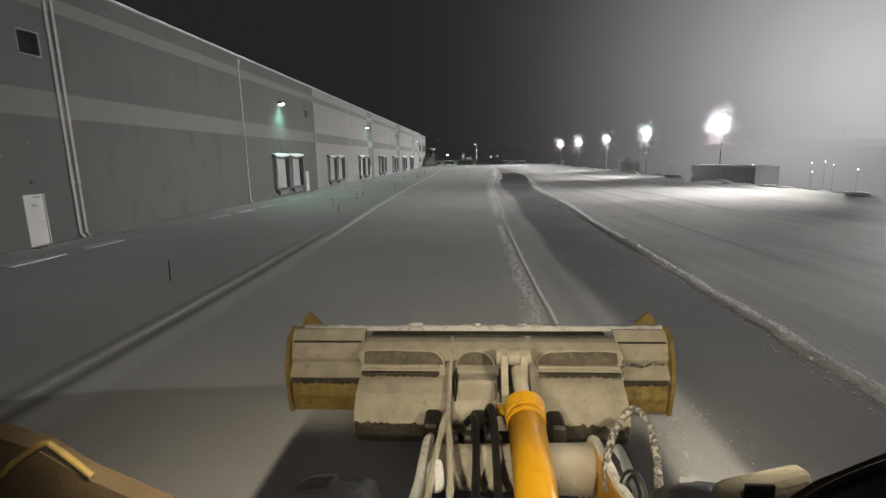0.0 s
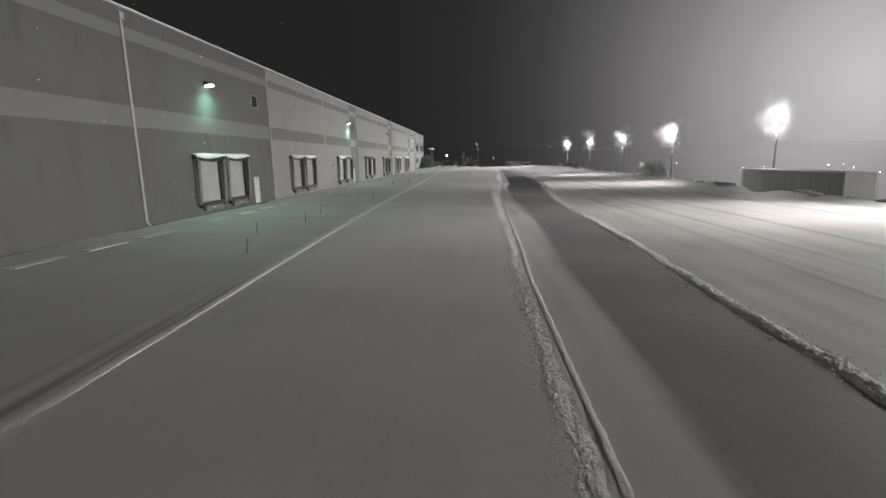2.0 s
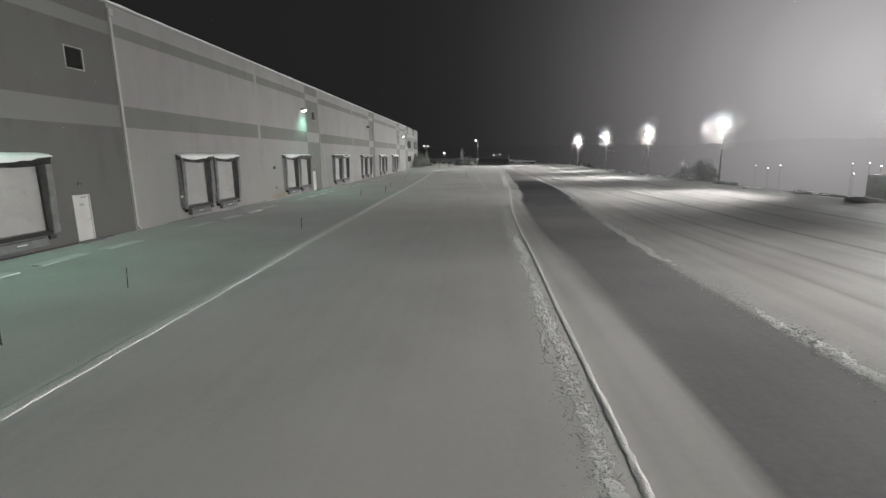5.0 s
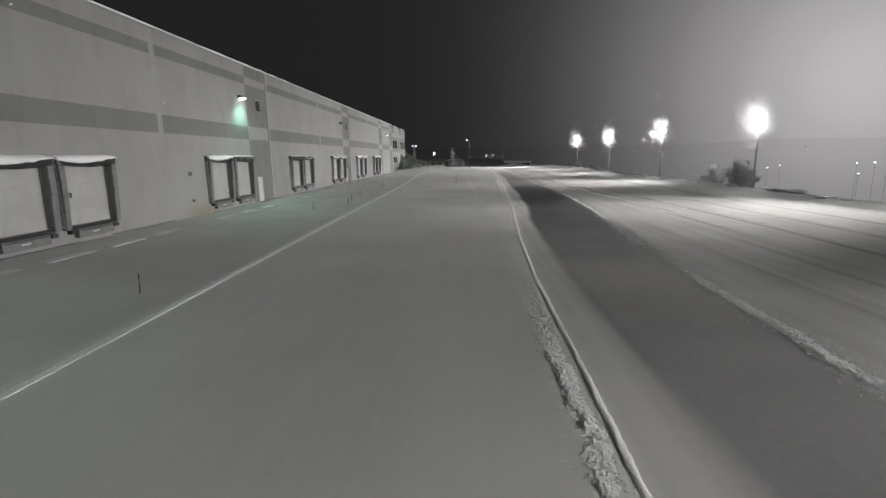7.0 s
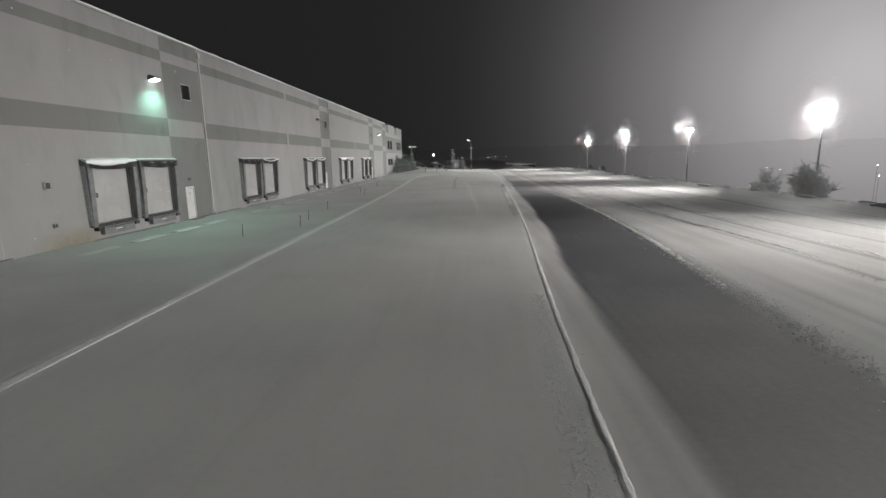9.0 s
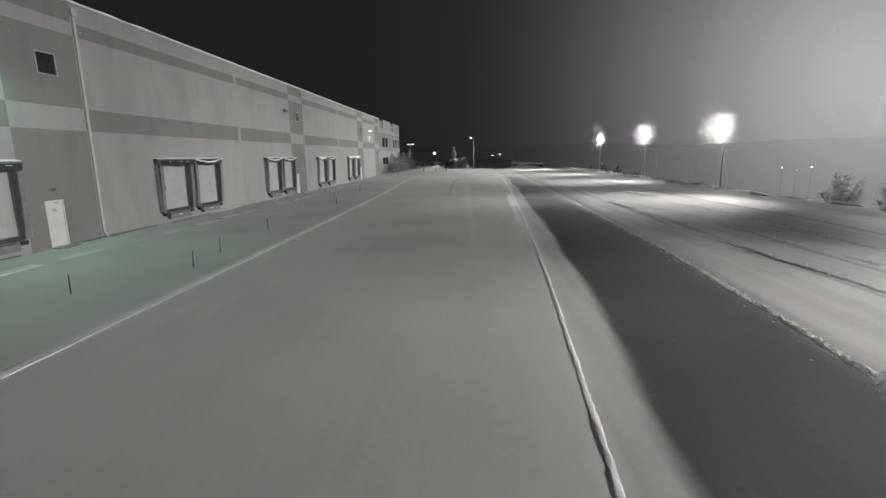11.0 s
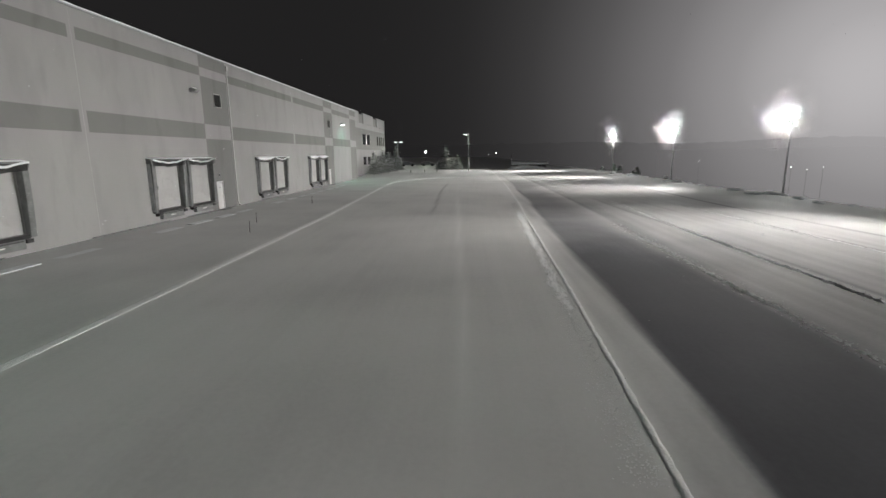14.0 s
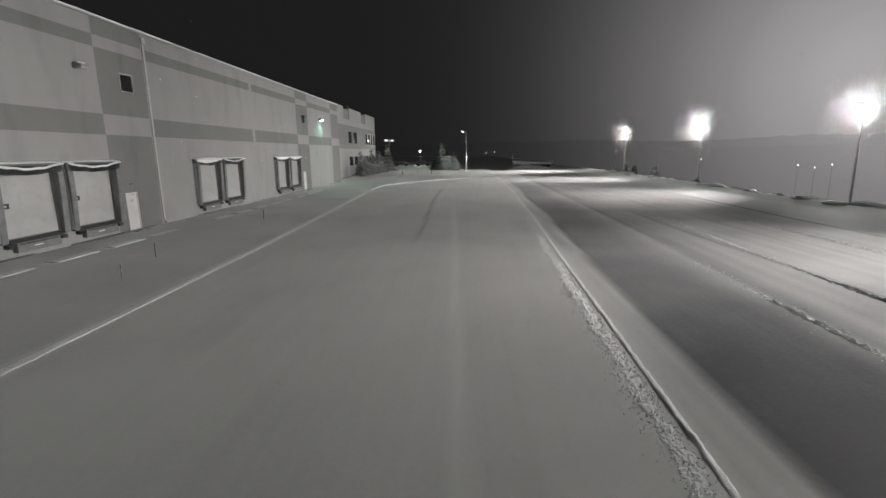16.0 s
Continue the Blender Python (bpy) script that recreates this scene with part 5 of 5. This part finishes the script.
part("hinge_pin", bm, M_SOOT, bucket)
for x in (-0.46, 0.02, 0.80):
    bm = bmesh.new()
    box(bm, x - 0.07, 4.38, 0.28, x + 0.09, 4.72, 0.62, 0.03)
    part("hinge_lug", bm, M_SOOT, bucket)
# snow lying along the top edge
bm = bmesh.new()
rows_ = []
for k in range(70):
    x = -2.2 + 4.5 * k / 69
    h = 0.03 + 0.05 * abs(noise.noise(Vector((x * 5, 0, 0)))) + 0.03 * abs(noise.noise(Vector((x * 13, 2, 0))))
    rows_.append([bm.verts.new(p) for p in ((x, 5.80, 1.085), (x, 5.83, 1.085 + h), (x, 5.93, 1.085 + h * 0.9), (x, 5.96, 1.075))])
for a, b in zip(rows_, rows_[1:]):
    for k in range(3):
        bm.faces.new((a[k], a[k + 1], b[k + 1], b[k]))
part("snow_crust", bm, M_CRUST, bucket, "crust of snow along the top edge", True)
for s, x0, x1 in ((-1, -1.38, -2.30), (1, 1.68, 2.30)):
    lo, hi = min(x0, x1), max(x0, x1)
    bm = bmesh.new()
    prism(bm, [(5.86, 1.10), (5.74, 1.12), (5.64, 1.02), (5.58, 0.80), (5.62, 0.72), (5.66, 0.8), (5.72, 1.0)], "x", lo, hi)
    wing = part("wing", bm, M_DIRTY, bucket, "folding side wing caked in dirty snow")
    part("seam", boxed(lo + 0.03, 5.60, 1.0, hi - 0.03, 5.66, 1.012), M_SOOT, wing)
    bm = bmesh.new()
    prism(bm, [(5.60, 0.74), (5.48, 0.60), (5.52, 0.50), (5.68, 0.62)], "x", lo, hi)
    part("ledge", bm, M_DIRTY, wing, "ledge with clotted snow")
    bm = bmesh.new()
    prism(bm, [(5.50, 0.52), (5.46, 0.36), (5.52, 0.14), (5.62, 0.10), (5.66, 0.5)], "x", lo + 0.02, hi - 0.02)
    part("lower_plate", bm, M_OLDYEL, wing, "bare yellow lower plate")
    bm = bmesh.new()
    rim = [(5.80, 1.15), (5.60, 1.06), (5.46, 0.78), (5.44, 0.5), (5.50, 0.12), (6.5, 0.02), (6.6, 0.5), (6.35, 0.95)]
    prism(bm, rim, "x", s * 2.301 if s > 0 else -2.345, 2.345 if s > 0 else -2.301)
    part("end_plate", bm, M_OLDYEL, wing, "yellow end plate")
    bm = bmesh.new()
    prism(bm, [(s * 2.30, 1.08), (s * 2.02, 1.10), (s * 2.18, 1.26), (s * 2.22, 1.24)], "y", 6.0, 6.04)
    part("corner_flag", bm, M_OLDYEL, wing, "yellow corner gusset")
bm = bmesh.new()
tube(bm, [(1.66, 5.3, 0.83), (1.8, 5.35, 0.86), (1.95, 5.4, 0.80), (2.08, 5.42, 0.84), (2.2, 5.45, 0.80)], 0.012, 6)
tube(bm, [(1.68, 5.3, 0.82), (1.66, 5.2, 0.6), (1.62, 4.9, 0.45)], 0.016, 6)
part("hose", bm, M_FROST, bucket, "snow-dusted wing hose", True)

rnd = random.Random(31)
for k in range(7):
    bm = bmesh.new()
    bmesh.ops.create_icosphere(bm, subdivisions=2, radius=1.0)
    rough_up(bm, 0.35, 1.7)
    w_ = rnd.uniform(0.04, 0.09)
    for v in bm.verts:
        v.co = Vector((v.co.x * w_ * 1.6, v.co.y * w_, v.co.z * w_ * 0.7))
    bmesh.ops.translate(bm, verts=bm.verts[:], vec=(rnd.uniform(-1.1, 1.4), 5.93, 1.10))
    part("snow_lump", bm, M_CRUST, bucket, "lump of snow on the top edge", True)
for a, b in ((-1.35, -0.32), (0.66, 1.65)):
    # shade along the foot of the drum painted as a band, with an uneven upper edge
    bm = bmesh.new()
    rows_ = []
    for k in range(90):
        x = a + (b - a) * k / 89
        top_ = 0.36 + 0.07 * noise.noise(Vector((x * 3, 4, 0))) + 0.05 * noise.noise(Vector((x * 17, 8, 0)))
        rows_.append([bm.verts.new((x, y, z)) for y, z in ((4.845 + 0.42 * max(0, top_ - 0.36), top_), (4.848, 0.31), (4.866, 0.20), (4.965, 0.08))])
    for p, q in zip(rows_, rows_[1:]):
        for k in range(3):
            bm.faces.new((p[k], q[k], q[k + 1], p[k + 1]))
    bmesh.ops.solidify(bm, geom=bm.faces[:], thickness=0.006)
    part("foot_shade", bm, M_DARKBROWN, bucket, "dark band, shade at the bucket foot put into its colour")
part("slit", boxed(-0.235, 4.98, 0.44, -0.215, 5.24, 0.84), M_SOOT, bucket)
part("slit", boxed(0.265, 4.98, 0.44, 0.285, 5.24, 0.84), M_SOOT, bucket)

# tilt linkage and cylinder
bm = bmesh.new()
for x in (0.30, 0.50):
    prism(bm, [(4.98, 1.20), (4.86, 1.24), (4.74, 1.20), (4.58, 0.80), (4.52, 0.66), (4.66, 0.62), (4.8, 0.8), (4.94, 1.05)], "x", x - 0.035, x + 0.035)
link = part("bell_crank", bm, M_DIRTY, loader, "pale snow-crusted bell crank")
bm = bmesh.new()
rod(bm, (0.22, 4.86, 1.14), (0.58, 4.86, 1.14), 0.085, 0.085, 14)
part("pin", bm, M_DIRTY, link)
bm = bmesh.new()
rod(bm, (0.22, 4.56, 0.70), (0.60, 4.56, 0.70), 0.06, 0.06, 12)
part("pin", bm, M_YELLOW, link)
bm = bmesh.new()
rod(bm, (0.46, 2.7, 0.50), (0.46, 4.26, 0.86), 0.168, 0.168, 28)
cyl = part("tilt_cylinder", bm, M_YELLOW, loader, "glossy yellow hydraulic tilt cylinder", True)
bm = bmesh.new()
rod(bm, (0.46, 4.17, 0.84), (0.46, 4.31, 0.872), 0.188, 0.196, 28)
rod(bm, (0.46, 4.09, 0.822), (0.46, 4.13, 0.831), 0.182, 0.182, 28)
part("gland_collar", bm, M_YELLOW, cyl)
bm = bmesh.new()
rod(bm, (0.46, 4.29, 0.868), (0.44, 4.72, 1.06), 0.075, 0.075, 16)
part("piston_rod", bm, M_DIRTY, cyl, "snow-crusted piston rod")
bm = bmesh.new()
rod(bm, (0.456, 4.315, 0.88), (0.453, 4.39, 0.913), 0.078, 0.078, 16)
part("wiper_seal", bm, M_RUBBER, cyl)

# lift arms, cross tube
bm = bmesh.new()
rod(bm, (-0.40, 4.02, 0.42), (1.05, 4.02, 0.42), 0.19, 0.19, 26)
for v in bm.verts:
    if 0.75 < v.co.x < 1.2:
        v.co.y, v.co.z = 4.02 + (v.co.y - 4.02) * 1.1, 0.42 + (v.co.z - 0.42) * 1.25
part("cross_tube", bm, M_DIRTY, loader, "thick cross tube dusted with snow", True)
for s, x0, x1, mat in ((-1, -0.50, -0.40, M_DIRTY), (1, 1.05, 1.15, M_YELLOW)):
    bm = bmesh.new()
    prism(bm, [(4.36, 0.36), (4.28, 0.54), (4.12, 0.63), (3.9, 0.66), (3.4, 0.70), (2.4, 1.0), (2.1, 0.95), (2.3, 0.6), (3.4, 0.36), (4.1, 0.20), (4.3, 0.24)], "x", x0, x1)
    arm = part("lift_arm", bm, mat, loader, "heavy plate lift arm with snow on its edge")
    bm = bmesh.new()
    vs_ = [(4.30, 0.50), (4.24, 0.58), (4.12, 0.64), (3.9, 0.668), (3.4, 0.708), (2.4, 1.008)]
    for (ya, za), (yb, zb) in zip(vs_, vs_[1:]):
        rod(bm, ((x0 + x1) / 2, ya, za), ((x0 + x1) / 2, yb, zb), 0.042, 0.042, 8)
    rough_up(bm, 0.012, 9)
    part("snow_edge", bm, M_CRUST, arm)
# guard frame of flat bars with frozen snow, left of the hoses
bm = bmesh.new()
tube(bm, [(-0.36, 2.9, 0.80), (-0.34, 3.6, 0.80), (-0.28, 4.34, 0.80)], 0.028, 8, 0.5)
tube(bm, [(-0.28, 4.34, 0.80), (-0.22, 3.7, 0.78), (-0.19, 2.9, 0.72)], 0.028, 8, 0.5)
part("hose_guard", bm, M_DIRTY, loader, "hoop of bar iron crusted with ice")
bm = bmesh.new()
bmesh.ops.create_icosphere(bm, subdivisions=3, radius=0.11, matrix=Matrix.Translation((-0.33, 3.45, 0.74)) @ Matrix.Diagonal((0.8, 1.5, 0.8, 1)))
rough_up(bm, 0.05, 6)
part("ice_lump", bm, M_CRUST, loader, "lump of frozen snow on the arm", True)
for pts in (((-0.10, 4.42, 0.62), (-0.02, 4.36, 0.72), (0.0, 4.0, 0.70), (-0.01, 3.4, 0.58), (-0.02, 2.6, 0.5)), ((0.10, 4.52, 0.66), (0.15, 4.42, 0.80), (0.17, 4.0, 0.74), (0.17, 3.4, 0.60), (0.15, 2.6, 0.5))):
    bm = bmesh.new()
    tube(bm, pts, 0.036, 10)
    part("hose", bm, M_RUBBER, loader, "thick black hydraulic hose", True)
bm = bmesh.new()
tube(bm, [(1.06, 3.55, 0.56), (1.08, 3.7, 0.72), (1.20, 3.85, 0.95), (1.36, 3.95, 1.06), (1.46, 3.85, 0.98), (1.46, 3.65, 0.82), (1.40, 3.4, 0.70), (1.34, 3.1, 0.62)], 0.032, 10, 0.3)
part("hose", bm, M_FROST, loader, "looped hydraulic hose coated in frost", True)
bm = bmesh.new()
tube(bm, [(1.10, 3.3, 0.62), (1.14, 3.4, 0.78), (1.22, 3.42, 0.80), (1.26, 3.35, 0.70), (1.22, 3.2, 0.6)], 0.035, 10)
part("hose", bm, M_RUBBER, loader, "short black hydraulic hose", True)
# front axle and tyres
bm = bmesh.new()
rod(bm, (-1.2, 2.45, 0.64), (1.55, 2.45, 0.64), 0.14, 0.14, 14)
axle = part("front_axle", bm, M_SOOT, loader)
for x in (-1.18, 1.12):
    bm = bmesh.new()
    prof = [(0.0, 0.30), (0.0, 0.50), (0.05, 0.59), (0.13, 0.62), (0.265, 0.63), (0.285, 0.63), (0.42, 0.62), (0.50, 0.59), (0.55, 0.50), (0.55, 0.30)]
    lug = lambda k, u: 0.035 if 0.02 < u < 0.53 and (k + (3 if u > 0.275 else 0)) % 6 < 3 else 0.0
    n_ = 72
    rings = [[bm.verts.new((x + u, 2.45 + (r + lug(k, u)) * math.cos(2 * math.pi * k / n_), 0.64 + (r + lug(k, u)) * math.sin(2 * math.pi * k / n_))) for u, r in prof] for k in range(n_)]
    for k in range(n_):
        a, b = rings[k], rings[(k + 1) % n_]
        for q in range(len(prof)):
            bm.faces.new((a[q], a[(q + 1) % len(prof)], b[(q + 1) % len(prof)], b[q]))
    bmesh.ops.recalc_face_normals(bm, faces=bm.faces[:])
    wh = part("wheel", bm, M_RUBBER, axle, "black lugged tyre, wet", True)
    bm = bmesh.new()
    rod(bm, (x + 0.1, 2.45, 0.64), (x + 0.45, 2.45, 0.64), 0.31, 0.31, 24)
    part("rim", bm, M_YELLOW, wh)
bm = bmesh.new()
box(bm, -0.38, 1.2, 0.30, 1.03, 3.1, 0.52, 0.05)
part("front_frame", bm, M_SOOT, loader, "dark wet front frame")
# cab roof corners that show at the foot of the view
bm = bmesh.new()
prism(bm, [(-2.3, 2.42), (-1.62, 2.20), (-1.48, 2.10), (-1.05, 1.90), (-1.05, 1.6), (-2.3, 1.6)], "y", 1.52, 1.60)
cabl = part("fender", bm, M_FENDER, loader, "dark curved fender with a yellow rim")
bm = bmesh.new()
tube(bm, [(-1.95, 1.505, 2.06), (-1.80, 1.505, 2.085), (-1.70, 1.505, 2.16), (-1.575, 1.505, 2.235), (-1.53, 1.505, 2.22), (-1.41, 1.505, 2.11)], 0.012, 8)
part("trim", bm, M_OLDYEL, cabl, "yellow edge trim")
bm = bmesh.new()
prism(bm, [(0.9, 1.84), (1.19, 2.085), (1.45, 2.22), (1.75, 2.33), (1.75, 1.7), (0.9, 1.7)], "y", 1.52, 1.60)
cabr = part("fender", bm, M_FENDER, loader, "dark curved fender with a wet rim")
bm = bmesh.new()
tube(bm, [(0.9, 1.55, 1.845), (1.19, 1.55, 2.09), (1.45, 1.55, 2.225), (1.75, 1.55, 2.335)], 0.012, 8)
part("trim", bm, M_FENDER, cabr)
bm = bmesh.new()
box(bm, 0.98, 1.78, 1.80, 1.34, 1.90, 1.93, 0.05, segments=3)
for v in bm.verts:
    v.co.z += 0.28 * (v.co.x - 1.16)
part("mirror", bm, M_DIRTY, cabr, "snow-covered mirror head")
part("mirror_glass", boxed(1.06, 1.765, 1.85, 1.17, 1.778, 1.94), M_SOOT, cabr)
for x, y, wide in ((-0.75, 1.0, 116), (1.15, 1.42, 92)):
    add_light("work_light", "SPOT", (LX + x, LY + y, 2.88), (LX + x * 1.3, LY + 6.6, 0.5), 350, (1.0, 0.87, 0.64), 0.08, wide, 1.0)
